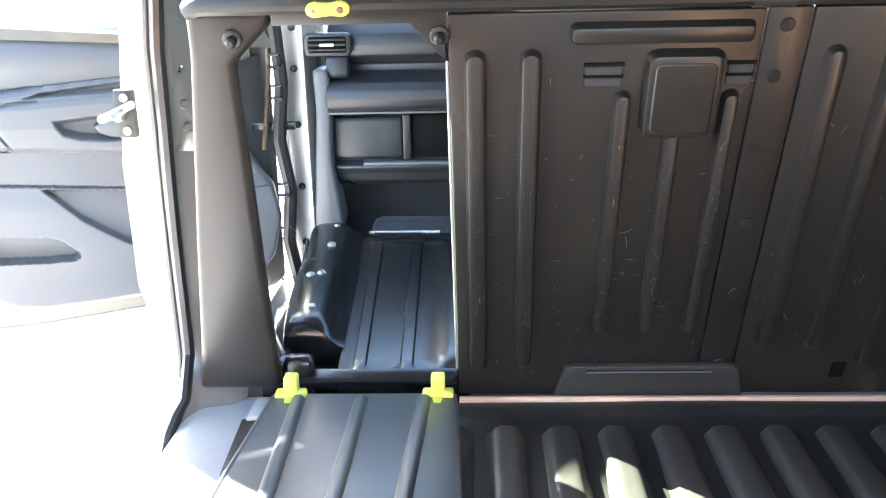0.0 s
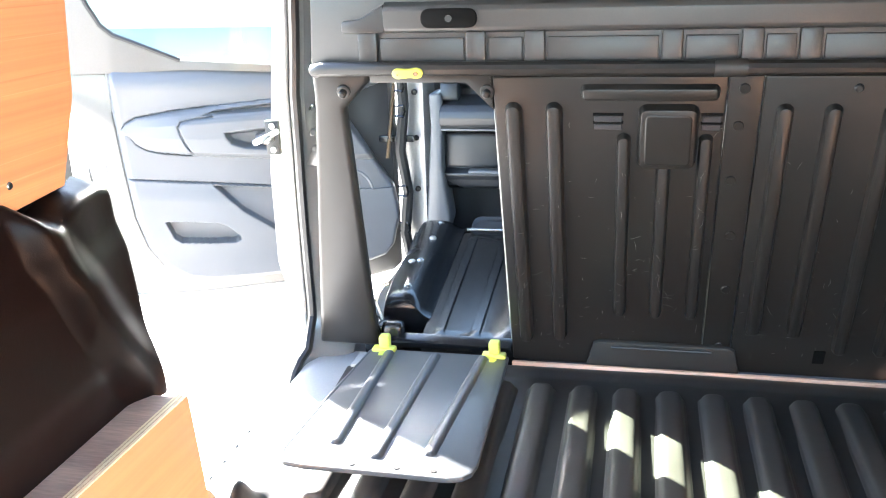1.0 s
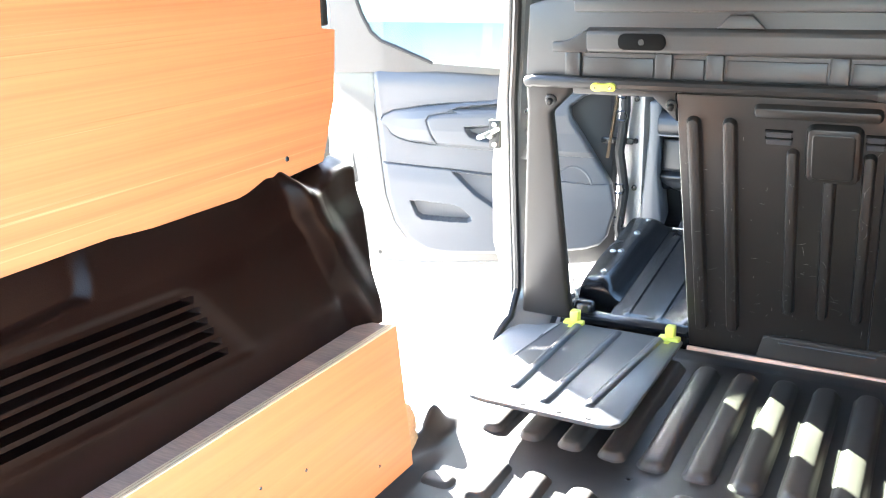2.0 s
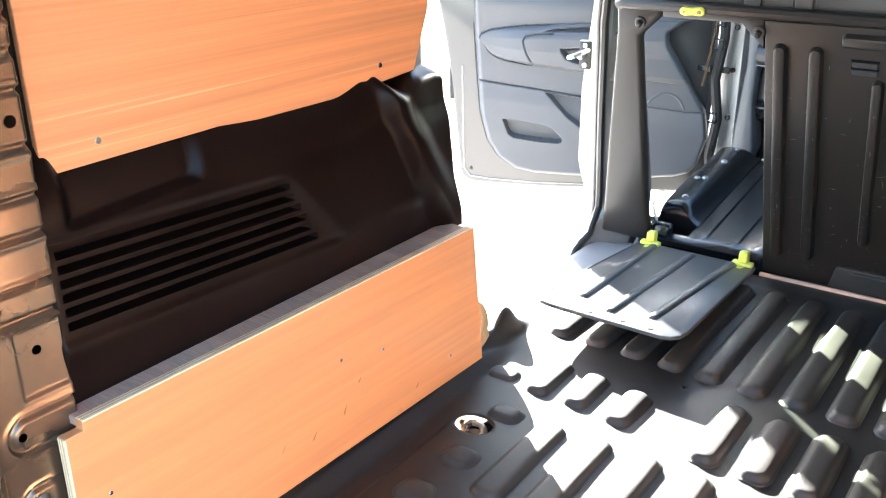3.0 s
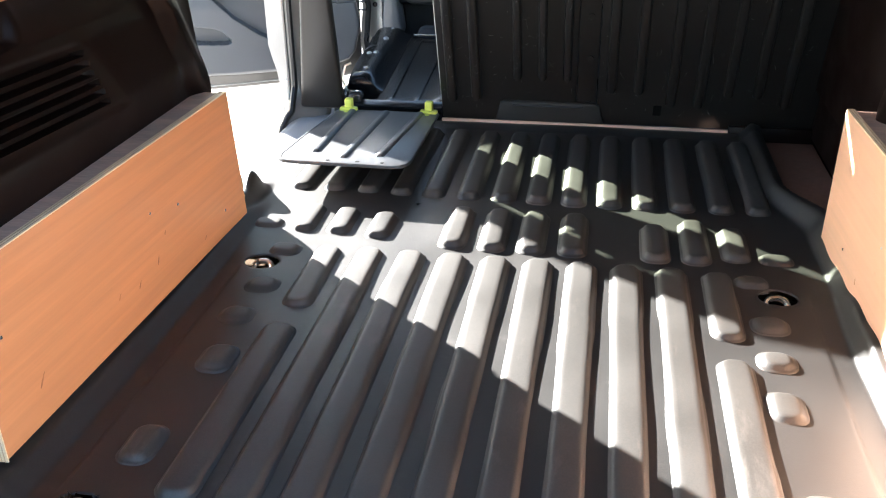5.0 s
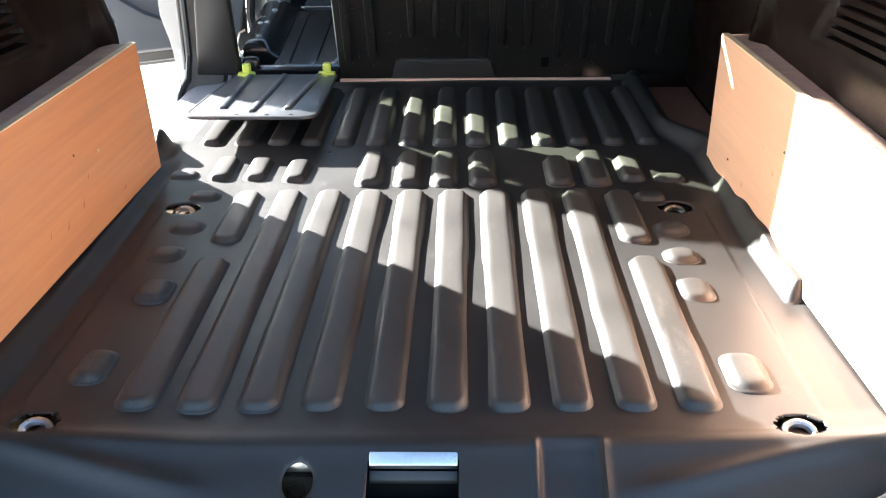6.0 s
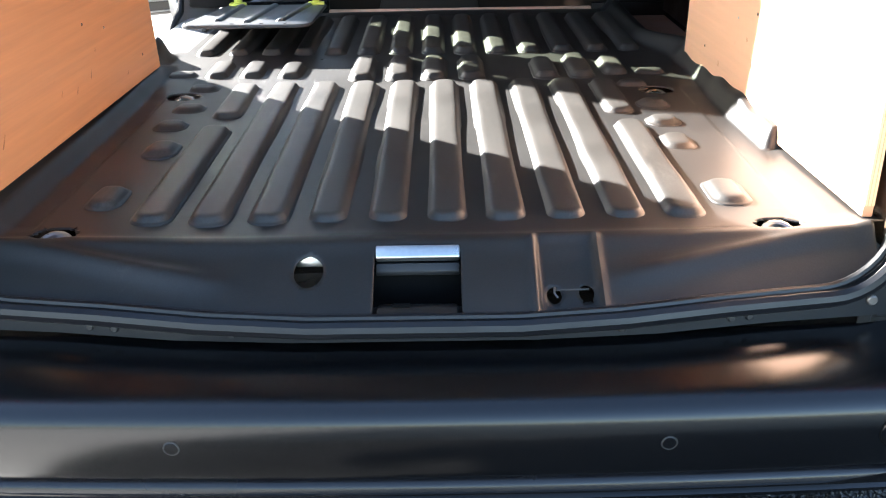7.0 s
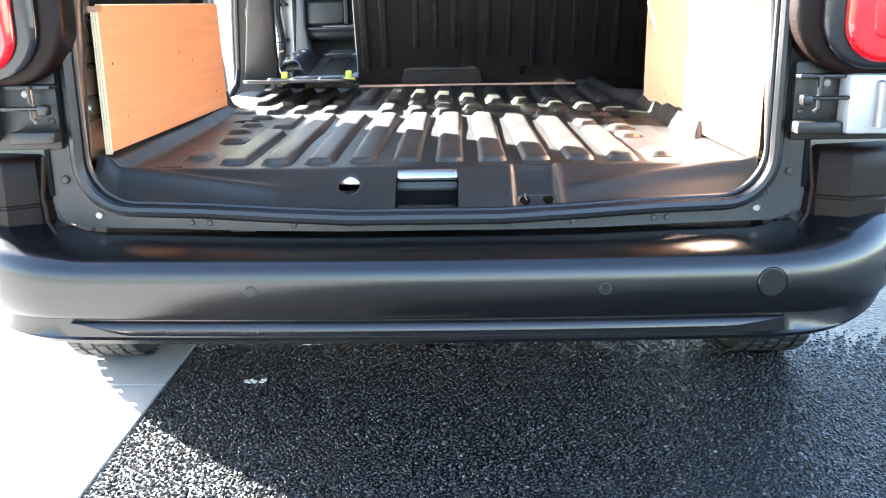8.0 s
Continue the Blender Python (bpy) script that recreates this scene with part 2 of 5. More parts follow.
def tube(path, radius, sides=8, bm=None, flat=1.0):
    """A round bar along a path."""
    pts = [Vector(p) for p in path]
    rings, side = [], None
    for i, p in enumerate(pts):
        ahead = (pts[min(i + 1, len(pts) - 1)] - pts[max(i - 1, 0)]).normalized()
        if side is None:
            side = ahead.cross((0, 0, 1) if abs(ahead.z) < 0.9 else (1, 0, 0)).normalized()
        side = (side - ahead * side.dot(ahead)).normalized()
        up = side.cross(ahead)
        rings.append([p + radius * (side * math.cos(a) * flat + up * math.sin(a)) for a in (2 * math.pi * k / sides for k in range(sides))])
    return loft(rings, bm)


def disc(centre, axis, radius, depth, sides=20, bm=None, lip=0.0):
    """A short cylinder from centre along axis; lip rounds its far edge."""
    ahead = Vector(axis).normalized()
    side = ahead.cross((0, 0, 1) if abs(ahead.z) < 0.9 else (1, 0, 0)).normalized()
    up = side.cross(ahead)
    rings = []
    for d, r in ((0, radius), (depth - lip, radius), (depth, radius - lip)) if lip else ((0, radius), (depth, radius)):
        rings.append([Vector(centre) + ahead * d + r * (side * math.cos(a) + up * math.sin(a)) for a in (2 * math.pi * k / sides for k in range(sides))])
    return loft(rings, bm)


def rounded(x0, x1, y0, y1, r, steps=4):
    """A rounded rectangle as a list of points."""
    out = []
    for cx, cy, start in ((x1 - r, y1 - r, 0), (x0 + r, y1 - r, 90), (x0 + r, y0 + r, 180), (x1 - r, y0 + r, 270)):
        for k in range(steps + 1):
            a = radians(start + 90 * k / steps)
            out.append((cx + r * math.cos(a), cy + r * math.sin(a)))
    return out


def dense(points, parts=8):
    """The closed outline with each long straight side cut into parts."""
    out = []
    for a, b in zip(points, points[1:] + points[:1]):
        cut = parts if math.dist(a, b) > 0.1 else 1
        out += [(a[0] + (b[0] - a[0]) * k / cut, a[1] + (b[1] - a[1]) * k / cut) for k in range(cut)]
    return out


def emboss(x0, x1, y0, y1, r, height, slope, base=0.0, bm=None):
    """A raised rounded shape on the local xy plane with sloping flanks."""
    rings = []
    for inset, z in ((0, base), (slope * 0.3, base + height * 0.45), (slope * 0.75, base + height * 0.9), (slope * 1.2, base + height)):
        rr = max(r - inset, 0.001)
        rings.append([(x, y, z) for x, y in rounded(x0 + inset, x1 - inset, y0 + inset, y1 - inset, min(rr, (x1 - x0) / 2 - inset - 1e-4, (y1 - y0) / 2 - inset - 1e-4))])
    return loft(rings, bm)


def placed(bm, m):
    bm.transform(m)
    return bm


def sheet(xs, ys, place, keep=None):
    """A grid of points place(x, y) over arrays xs, ys, without the cells that keep() turns down."""
    gx, gy = np.meshgrid(xs, ys)
    pts = place(gx, gy)
    nx, ny = len(xs), len(ys)
    idx = np.arange(nx * ny).reshape(ny, nx)
    quads = np.stack([idx[:-1, :-1], idx[:-1, 1:], idx[1:, 1:], idx[1:, :-1]], -1).reshape(-1, 4)
    if keep is not None:
        mid = (pts.reshape(-1, 3)[quads]).mean(1)
        quads = quads[keep(mid)]
    return pts.reshape(-1, 3), quads


def sheet_object(name, points, quads, mat, thickness=0.0, parent=None, smooth=60):
    me = bpy.data.meshes.new(name)
    used = np.unique(quads)
    index = np.full(len(points), -1)
    index[used] = np.arange(len(used))
    me.from_pydata(points[used].tolist(), [], index[quads].tolist())
    me.materials.append(mat)
    me.shade_smooth()
    me.set_sharp_from_angle(angle=radians(smooth))
    ob = new(name, me)
    if parent:
        ob.parent = parent
        if parent.type == "EMPTY":
            ob.matrix_parent_inverse = parent.matrix_basis.inverted()
    if thickness:
        solid = ob.modifiers.new("thickness", "SOLIDIFY")
        solid.thickness, solid.offset = thickness, -1
    return ob


def step(a, b, x):
    k = np.clip((x - a) / (b - a), 0, 1)
    return k * k * (3 - 2 * k)


# ---- ground and distance ----
def ground():
    pts, quads = sheet(np.linspace(-90, 90, 3), np.linspace(-90, 90, 3), lambda x, y: np.stack([x, y, 0 * x], -1))
    ob = sheet_object("ground", pts, quads, ASPHALT)
    tagged(ob, "dark rough asphalt with pale stone chips", "ground", kind="structure")
    slabs = thing("pavement", (-0.67, 0.3, 0.0), "pale concrete strip beside the asphalt", "pavement", kind="structure")
    for i in range(18):
        y0 = -9.43 + 0.9 * i
        part("slab", box((-2.6, y0, -0.03), (-0.672, y0 + 0.894, 0.005), 0.003, 1), CONCRETE, slabs)
    part("slab", box((-40.0, -9.43, -0.03), (-2.606, 30.0, 0.004), 0.003, 1), CONCRETE, slabs)
    # stone chips standing proud of the asphalt behind the van
    rnd = np.random.RandomState(5)
    gx, gy = np.meshgrid(np.arange(-0.665, 1.5, 0.0088), np.arange(-1.1, 0.85, 0.0088))
    cx, cy = (g.ravel() + rnd.uniform(-0.004, 0.004, g.size) for g in (gx, gy))
    rim = np.minimum(np.minimum(1.5 - cx, cy + 1.1), 0.85 - cy)
    stay = (rnd.uniform(0, 0.28, cx.size) < rim) | (rim > 0.28)
    cx, cy = cx[stay], cy[stay]
    n = len(cx)
    turn, tip = rnd.uniform(0, math.pi, n), rnd.uniform(-0.001, 0.001, (2, n))
    ra, rb, h = rnd.uniform(0.0034, 0.0068, n), rnd.uniform(0.0024, 0.005, n), rnd.uniform(0.0012, 0.0048, n)
    pts = []
    for k in range(5):
        a = 2 * math.pi * k / 5
        u, v = ra * math.cos(a), rb * math.sin(a)
        pts.append(np.stack([cx + u * np.cos(turn) - v * np.sin(turn), cy + u * np.sin(turn) + v * np.cos(turn), rnd.uniform(-0.001, 0.0006, n)], -1))
    for k in range(5):
        a = 2 * math.pi * (k + 0.5) / 5
        u, v = 0.55 * ra * math.cos(a), 0.55 * rb * math.sin(a)
        pts.append(np.stack([cx + tip[0] + u * np.cos(turn) - v * np.sin(turn), cy + tip[1] + u * np.sin(turn) + v * np.cos(turn), h * rnd.uniform(0.88, 1.06, n)], -1))
    pts = np.stack(pts, 1).reshape(-1, 3)
    tris = [(k, (k + 1) % 5, 5 + k) for k in range(5)] + [((k + 1) % 5, 5 + (k + 1) % 5, 5 + k) for k in range(5)] + [(5, 6, 7), (5, 7, 8), (5, 8, 9)]
    faces = (np.array(tris)[None] + 10 * np.arange(n)[:, None, None]).reshape(-1, 3)
    me = bpy.data.meshes.new("asphalt_chips")
    me.from_pydata(pts.tolist(), [], faces.tolist())
    me.materials.append(CHIPS)
    tagged(new("asphalt_chips", me), "dark stone chips in the asphalt surface", "stone chips", kind="stuff")
    rng = random.Random(4)
    for x, y, r in ((-0.451, 0.492, 0.026), (-0.349, 0.754, 0.022)):
        bm = bmesh.new()
        for k in range(14):
            a = disc((x + rng.uniform(-r, r), y + rng.uniform(-0.5, 0.5) * r, 0.0), (0, 0, 1), rng.uniform(0.003, 0.0065), rng.uniform(0.004, 0.0062), 7, lip=0.0015)
            bm = merge(bm, a)
        solo("paint_spot", bm, RENDER_WALL, "small pale spot of spilt paint on the asphalt", "paint spot", "paint spots on the ground")


def far_side():
    house = thing("building", (-16, 22, 0), "pale rendered building far beyond the van", "building")
    part("wall", box((-24, 20, 0), (-8, 26, 5.6)), RENDER_WALL, house)
    part("roof", prism(((19.6, 5.6), (26.4, 5.6), (23, 7.6)), "x", -24.3, -7.7), PLASTIC_DARK, house)
    for k in range(6):
        x = -22.6 + 2.5 * k
        for z in (0.9, 3.5):
            part("window", box((x, 19.94, z), (x + 1.3, 20.02, z + 1.2), 0.01, 1), WINDOW_DARK, house)


# ---- the van's shell ----
BACK = 20.6
MB = Matrix(((1, 0, 0, 0), (0, -math.sin(radians(BACK)), -math.cos(radians(BACK)), 1.832), (0, math.cos(radians(BACK)), -math.sin(radians(BACK)), 0.63), (0, 0, 0, 1)))


def up(z):
    """The way up the leaning bulkhead at which it has the height z."""
    return (z - 0.63) / math.cos(radians(BACK))


def shell():
    lining = PLASTIC_DARK
    roof = prism(((0.03, 1.76), (0.03, 1.84), (2.55, 1.84), (2.75, 1.78), (2.72, 1.74), (2.5, 1.78)), "x", -0.8, 0.8)
    tagged(part("ceiling", roof, METAL_GREY), "grey metal roof of the van", "ceiling", kind="structure")
    under = box((-0.62, 0.09, 0.36), (0.62, 1.86, 0.565))
    under = box((-0.66, 1.0, 0.36), (0.66, 1.86, 0.565), bm=under)
    tagged(part("floor", under, METAL_BROWN), "bare metal load floor under the liner", "floor", kind="structure")
    cab = box((-0.72, 1.862, 0.36), (0.8, 3.2, 0.42))
    tagged(part("floor_cab", cab, CARPET), "dark carpeted cab floor", "floor", kind="structure")

    left = thing("wall_left", (-0.8, 0.6, 0.4), "grey van side with an open sliding door gap", "van wall", kind="structure")
    part("outer_skin", box((-0.93, 0.1, 1.0), (-0.91, 1.1, 1.8)), METAL_GREY, left)
    part("outer_skin", prism(((0.1, 0.4), (0.28, 0.4), (0.3, 0.55), (0.42, 0.68), (0.62, 0.72), (0.82, 0.68), (0.94, 0.55), (0.96, 0.36), (1.12, 0.36), (1.1, 1.0), (0.1, 1.0)), "x", -0.93, -0.91), METAL_GREY, left)
    part("door_pillar", loft([[(-0.86, 1.08, z), (-0.86, 1.0, z), (-0.73, 0.95, z), (-0.705, 0.975, z), (-0.725, 1.02, z), (-0.8, 1.06, z)] for z in (0.56, 0.9, 1.3, 1.8)]), METAL_GREY, left)
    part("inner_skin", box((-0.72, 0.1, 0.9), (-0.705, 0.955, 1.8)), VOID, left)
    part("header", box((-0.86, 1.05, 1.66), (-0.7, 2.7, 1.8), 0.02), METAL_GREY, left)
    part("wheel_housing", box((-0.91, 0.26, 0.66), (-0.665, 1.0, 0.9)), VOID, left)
    # the step of the sliding door
    step_bm = prism(((-0.87, 0.36), (-0.60, 0.36), (-0.60, 0.5975), (-0.735, 0.598), (-0.762, 0.588), (-0.775, 0.565), (-0.782, 0.50), (-0.85, 0.485), (-0.87, 0.47)), "y", 1.0, 1.86, 0.006)
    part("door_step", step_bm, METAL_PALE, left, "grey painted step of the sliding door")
    for k in range(9):
        y = 1.16 + 0.06 * k
        part("tread", box((-0.845, y, 0.487), (-0.79, y + 0.03, 0.499), 0.003, 1), PLASTIC_DARK, left)
    # Drawn lower than a real sill, to keep sun off the ground underneath.
    part("skirt", box((-0.87, 0.97, 0.13), (-0.78, 2.75, 0.36), 0.02), PLASTIC_DARK, left)
    part("cab_sill", prism(((-0.82, 0.36), (-0.7, 0.36), (-0.7, 0.45), (-0.74, 0.5), (-0.8, 0.49)), "y", 1.86, 2.75, 0.006), METAL_GREY, left)

    # the pillar between the two doors
    pillar = thing("pillar", (-0.76, 1.8, 0.55), "grey painted door pillar with striker and rubber seal", "pillar", kind="structure")
    rings, inner = [], []
    for k in range(32):
        z = 0.56 + 0.04 * k
        y = float(np.interp(z, (0.56, 0.6, 0.64, 0.70, 0.9, 1.2, 1.38, 1.45, 1.8), (1.74, 1.80, 1.845, 1.862, 1.80, 1.695, 1.645, 1.63, 1.59)))
        x = float(np.interp(z, (0.56, 0.64, 0.7, 0.8, 0.9, 1.0, 1.1, 1.2, 1.3, 1.4, 1.8), (-0.775, -0.758, -0.762, -0.751, -0.74, -0.726, -0.711, -0.697, -0.678, -0.662, -0.62)))
        o = float(np.interp(z, (0.56, 0.66, 0.8, 1.0, 1.2, 1.8), (-0.80, -0.815, -0.835, -0.835, -0.815, -0.75)))
        yo = max(y + 0.03, 1.865)
        rings.append([(x, y, z), (x - 0.014, y + 0.004, z), (o + 0.02, yo - 0.012, z), (o, yo, z), (o, yo + 0.085, z), (x - 0.02, yo + 0.085, z)])
        inner.append([(x + 0.001, y + 0.006, z), (x + 0.012, y + 0.012, z), (max(x + 0.02, -0.69), y + 0.03, z), (-0.667, y + 0.05, z), (-0.66, y + 0.08, z), (-0.675, y + 0.145, z), (x + 0.001, y + 0.145, z)])
    part("jamb", loft(rings), METAL_GREY, pillar, "grey painted door jamb")
    part("lining", loft(inner), METAL_GREY, pillar, "grey painted inner lining")
    part("seal", tube([(-0.778, 1.735, 0.55), (-0.772, 1.752, 0.585), (-0.766, 1.775, 0.603), (-0.757, 1.80, 0.62)] + [(r[0][0] + 0.002, r[0][1] - 0.008, r[0][2]) for r in rings if r[0][2] > 0.64], 0.010, 8), BLACK_SOFT, pillar, "black rubber door seal")
    part("seal", tube([(r[0][0] - 0.018, r[0][1] - 0.001, r[0][2]) for r in rings if r[0][2] > 0.62], 0.006, 8), METAL_GREY, pillar)
    for z, y in ((0.69, 1.885), (1.10, 1.775)):
        plate = part("striker", box((-0.795, y - 0.014, z - 0.035), (-0.765, y, z + 0.035), 0.004), PLASTIC_DARK, pillar)
        part("dowel", disc((-0.785, y - 0.012, z), (0, -1, 0), 0.009, 0.02, 12, lip=0.003), STEEL, plate)
        part("screw", disc((-0.778, y - 0.014, z + 0.024), (0, -1, 0), 0.006, 0.004, 10), STEEL, plate)
        part("screw", disc((-0.778, y - 0.014, z - 0.024), (0, -1, 0), 0.006, 0.004, 10), STEEL, plate)
    part("striker_loop", tube([(-0.765, 1.75, 1.115), (-0.762, 1.70, 1.115), (-0.77, 1.685, 1.11), (-0.785, 1.69, 1.105), (-0.795, 1.77, 1.10)], 0.006), STEEL, pillar)
    for x, y, z in ((-0.688, 1.735, 1.168), (-0.69, 1.752, 1.115), (-0.692, 1.765, 1.08), (-0.708, 1.838, 0.877), (-0.715, 1.895, 0.70)):
        part("bolt", disc((x, y, z), (0.5, -0.85, 0), 0.008, 0.006, 12, lip=0.003), STEEL if z > 1.15 else METAL_GREY, pillar)
    for z, y in ((0.71, 1.872), (0.885, 1.815), (1.06, 1.758)):
        part("pressing", box((-0.715, y, z - 0.016), (-0.66, y + 0.05, z + 0.016), 0.006), METAL_GREY, pillar)

    right = thing("wall_right", (0.8, 0.9, 0.4), "closed dark van side wall with plastic lining", "van wall", kind="structure")
    part("outer_skin", box((0.91, 0.1, 0.72), (0.93, 2.7, 1.16)), METAL_GREY, right)
    part("outer_skin", box((0.91, 0.1, 1.16), (0.93, 1.9, 1.8)), METAL_GREY, right)
    part("outer_skin", box((0.91, 0.96, 0.36), (0.93, 2.7, 0.72)), METAL_GREY, right)
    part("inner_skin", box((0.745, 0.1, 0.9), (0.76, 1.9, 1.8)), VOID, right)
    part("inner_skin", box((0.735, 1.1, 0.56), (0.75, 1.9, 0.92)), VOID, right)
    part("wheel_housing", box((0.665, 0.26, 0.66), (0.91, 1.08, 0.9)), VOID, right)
    part("header", box((0.7, 0.05, 1.66), (0.86, 2.7, 1.8), 0.02), METAL_GREY, right)
    part("lining", prism(((1.12, 0.60), (1.12, 1.15), (1.3, 1.2), (1.86, 1.2), (1.86, 0.60)), "x", 0.722, 0.734, 0.004), TRIM, right)
    part("lining", prism(((1.16, 0.74), (1.16, 1.02), (1.26, 1.1), (1.8, 1.1), (1.84, 0.74)), "x", 0.705, 0.722, 0.008), TRIM, right)

    part("corner_post", box((0.735, 1.79, 0.56), (0.75, 1.9, 1.8)), VOID, right)
    front = thing("wall_front", (0, 3.2, 0.4), "closed front of the cab below the windscreen", "van wall", kind="structure")
    part("firewall", box((-0.86, 3.0, 0.36), (0.86, 3.05, 1.08)), VOID, front)
    part("cowl", prism(((3.0, 1.08), (3.3, 1.0), (3.9, 0.9), (3.9, 0.4), (3.05, 0.4)), "x", -0.84, 0.84, 0.01), METAL_GREY, front)
    part("front_bumper", box((-0.86, 3.1, 0.18), (0.86, 3.9, 0.5), 0.04), PLASTIC_DARK, front)
    part("undertray", box((-0.78, 1.0, 0.2), (0.78, 3.1, 0.24)), VOID, front)
    pane = part("windscreen", prism(((2.73, 1.76), (2.74, 1.765), (3.31, 1.035), (3.3, 1.03)), "x", -0.72, 0.72), CLEAR, front)
    for s in (-1, 1):
        part("screen_pillar", tube([(s * 0.76, 2.68, 1.76), (s * 0.78, 3.0, 1.38), (s * 0.8, 3.32, 1.0)], 0.04), METAL_GREY, front)
    jamb = loft([[(-0.80, 2.80, z), (-0.752, 2.745, z), (-0.70, 2.735, z), (-0.69, 2.76, z), (-0.69, 3.0, z), (-0.8, 3.0, z), (-0.82, 2.86, z)] for z in (0.42, 0.8, 1.2, 1.4)])
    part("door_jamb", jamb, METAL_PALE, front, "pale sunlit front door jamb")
    for z in (0.6, 0.75, 0.91, 1.05, 1.15):
        part("bolt", disc((-0.726, 2.742, z), (0.1, -1, 0), 0.009, 0.012, 12, lip=0.003), BLACK_GLOSS, front)
    part("door_check", box((-0.86, 2.70, 0.903), (-0.725, 2.715, 0.923), 0.003), BLACK_GLOSS, front)
    part("loom", tube([(-0.745, 2.71, 0.5), (-0.76, 2.69, 0.62), (-0.748, 2.70, 0.75), (-0.765, 2.69, 0.88), (-0.752, 2.70, 1.02), (-0.765, 2.70, 1.25)], 0.017), BLACK_SOFT, front, "black rubber cable sleeve and seal")
    part("weather_strip", tube([(-0.775, 2.70, 1.2), (-0.778, 2.69, 1.06), (-0.80, 2.67, 0.86)], 0.006, 8, flat=1.3), METAL_BROWN, front, "tan weather strip")
    for z in (0.64, 0.755, 1.0, 1.075):
        part("clip", tube([(-0.775, 2.685, z - 0.014), (-0.748, 2.68, z - 0.016), (-0.742, 2.68, z), (-0.748, 2.68, z + 0.016), (-0.775, 2.685, z + 0.014)], 0.004, 6), BLACK_GLOSS, front)
    part("kick_panel", prism(((-0.695, 0.42), (-0.695, 0.62), (-0.672, 0.95), (-0.676, 1.05), (-0.64, 1.05), (-0.634, 0.99), (-0.64, 0.83), (-0.618, 0.66), (-0.637, 0.6), (-0.637, 0.42)), "y", 2.70, 2.80, 0.010, 3), CARD, front)


def rear_frame():
    wall = thing("wall_rear", (0, 0.02, 0.5), "grey body frame round the rear load opening", "rear opening", kind="structure")
    hole = dense(rounded(-0.645, 0.645, 0.532, 1.74, 0.085, 6))
    rim = dense(rounded(-0.91, 0.91, 0.508, 1.86, 0.05, 6))
    bow = lambda x: 0.055 * float(step(0.18, 0.66, abs(x)))
    ring = lambda pts, y: [(x, y + bow(x), z) for x, z in pts]
    side = dense(rounded(-0.70, 0.70, 0.508, 1.80, 0.06, 6))
    part("flange", loft([ring(hole, 0.0), ring(side, 0.0), ring(side, 0.05), ring(hole, 0.05), ring(hole, 0.0)], caps=False), FLANGE, wall, "grey painted flange")
    part("body_end", loft([ring(side, 0.012), ring(rim, 0.06), ring(rim, 0.12), ring(side, 0.10), ring(side, 0.012)], caps=False), METAL_GREY, wall)
    dip = lambda x, z: z - 0.010 * float(step(0.36, 0.16, abs(x))) * (z < 0.6)
    seal = [(x, -0.012 + bow(x), dip(x, z)) for x, z in dense(rounded(-0.64, 0.64, 0.544, 1.735, 0.09, 8))]
    part("seal", tube(seal + seal[:1], 0.0125, 10), BLACK_SOFT, wall, "black rubber weather seal")
    seal = [(x, -0.004 + bow(x), dip(x, z)) for x, z in dense(rounded(-0.626, 0.626, 0.556, 1.72, 0.088, 8))]
    part("seal", tube(seal + seal[:1], 0.0055, 8), BLACK_SOFT, wall)
    for s in (-1, 1):
        part("seal", tube([(s * (0.652 - 0.004 * k % 2), 0.078, 0.585 + 0.06 * k) for k in range(20)], 0.017, 12, flat=1.25), BLACK_SOFT, wall, "black rubber bulb seal")
        part("body_edge", tube([(s * 0.655, 0.112, 0.585 + 0.06 * k) for k in range(20)], 0.0085, 10), METAL_GREY, wall, "grey painted body edge")
    for x in (-0.435, -0.40, -0.24, -0.14, -0.115, 0.0, 0.12, 0.15, 0.27, 0.42, 0.445):
        part("screw", disc((x, bow(x), 0.521), (0, -1, 0.1), 0.006, 0.004, 10, lip=0.002), PLASTIC_DARK, wall)
    for s in (-1, 1):
        part("screw", disc((s * 0.615, bow(0.615), 0.532), (0, -1, 0), 0.0075, 0.006, 12, lip=0.002), STEEL_DULL, wall)
        part("screw", disc((s * 0.672, bow(0.672), 0.60), (0, -1, 0), 0.008, 0.006, 12, lip=0.002), PLASTIC_DARK, wall)
        # pocket between lamp and bumper, with the door check arm
        part("pocket", box((s * 0.66 if s > 0 else -0.86, 0.03, 0.66), (0.86 if s > 0 else -0.66, 0.05, 0.80), 0.004), PLASTIC, wall)
        part("ledge", box((s * 0.655 if s > 0 else -0.735, -0.012, 0.676), (0.735 if s > 0 else -0.655, 0.03, 0.698), 0.005), PLASTIC, wall)
        part("ledge", box((s * 0.655 if s > 0 else -0.735, -0.006, 0.772), (0.735 if s > 0 else -0.655, 0.03, 0.779), 0.002), BLACK_SOFT, wall)
        arm = part("check_arm", box((s * 0.67 if s > 0 else -0.88, -0.02, 0.736), (0.88 if s > 0 else -0.67, -0.010, 0.7435), 0.002, 1), BLACK_GLOSS, wall)
        part("arm_pivot", tube([(s * 0.69, -0.008, 0.778), (s * 0.69, -0.008, 0.722), (s * 0.683, -0.006, 0.714)], 0.005), BLACK_GLOSS, arm)
        part("buffer", box((s * 0.655 if s > 0 else -0.672, -0.028, 0.728), (0.672 if s > 0 else -0.655, -0.004, 0.746), 0.004), BLACK_SOFT, arm)
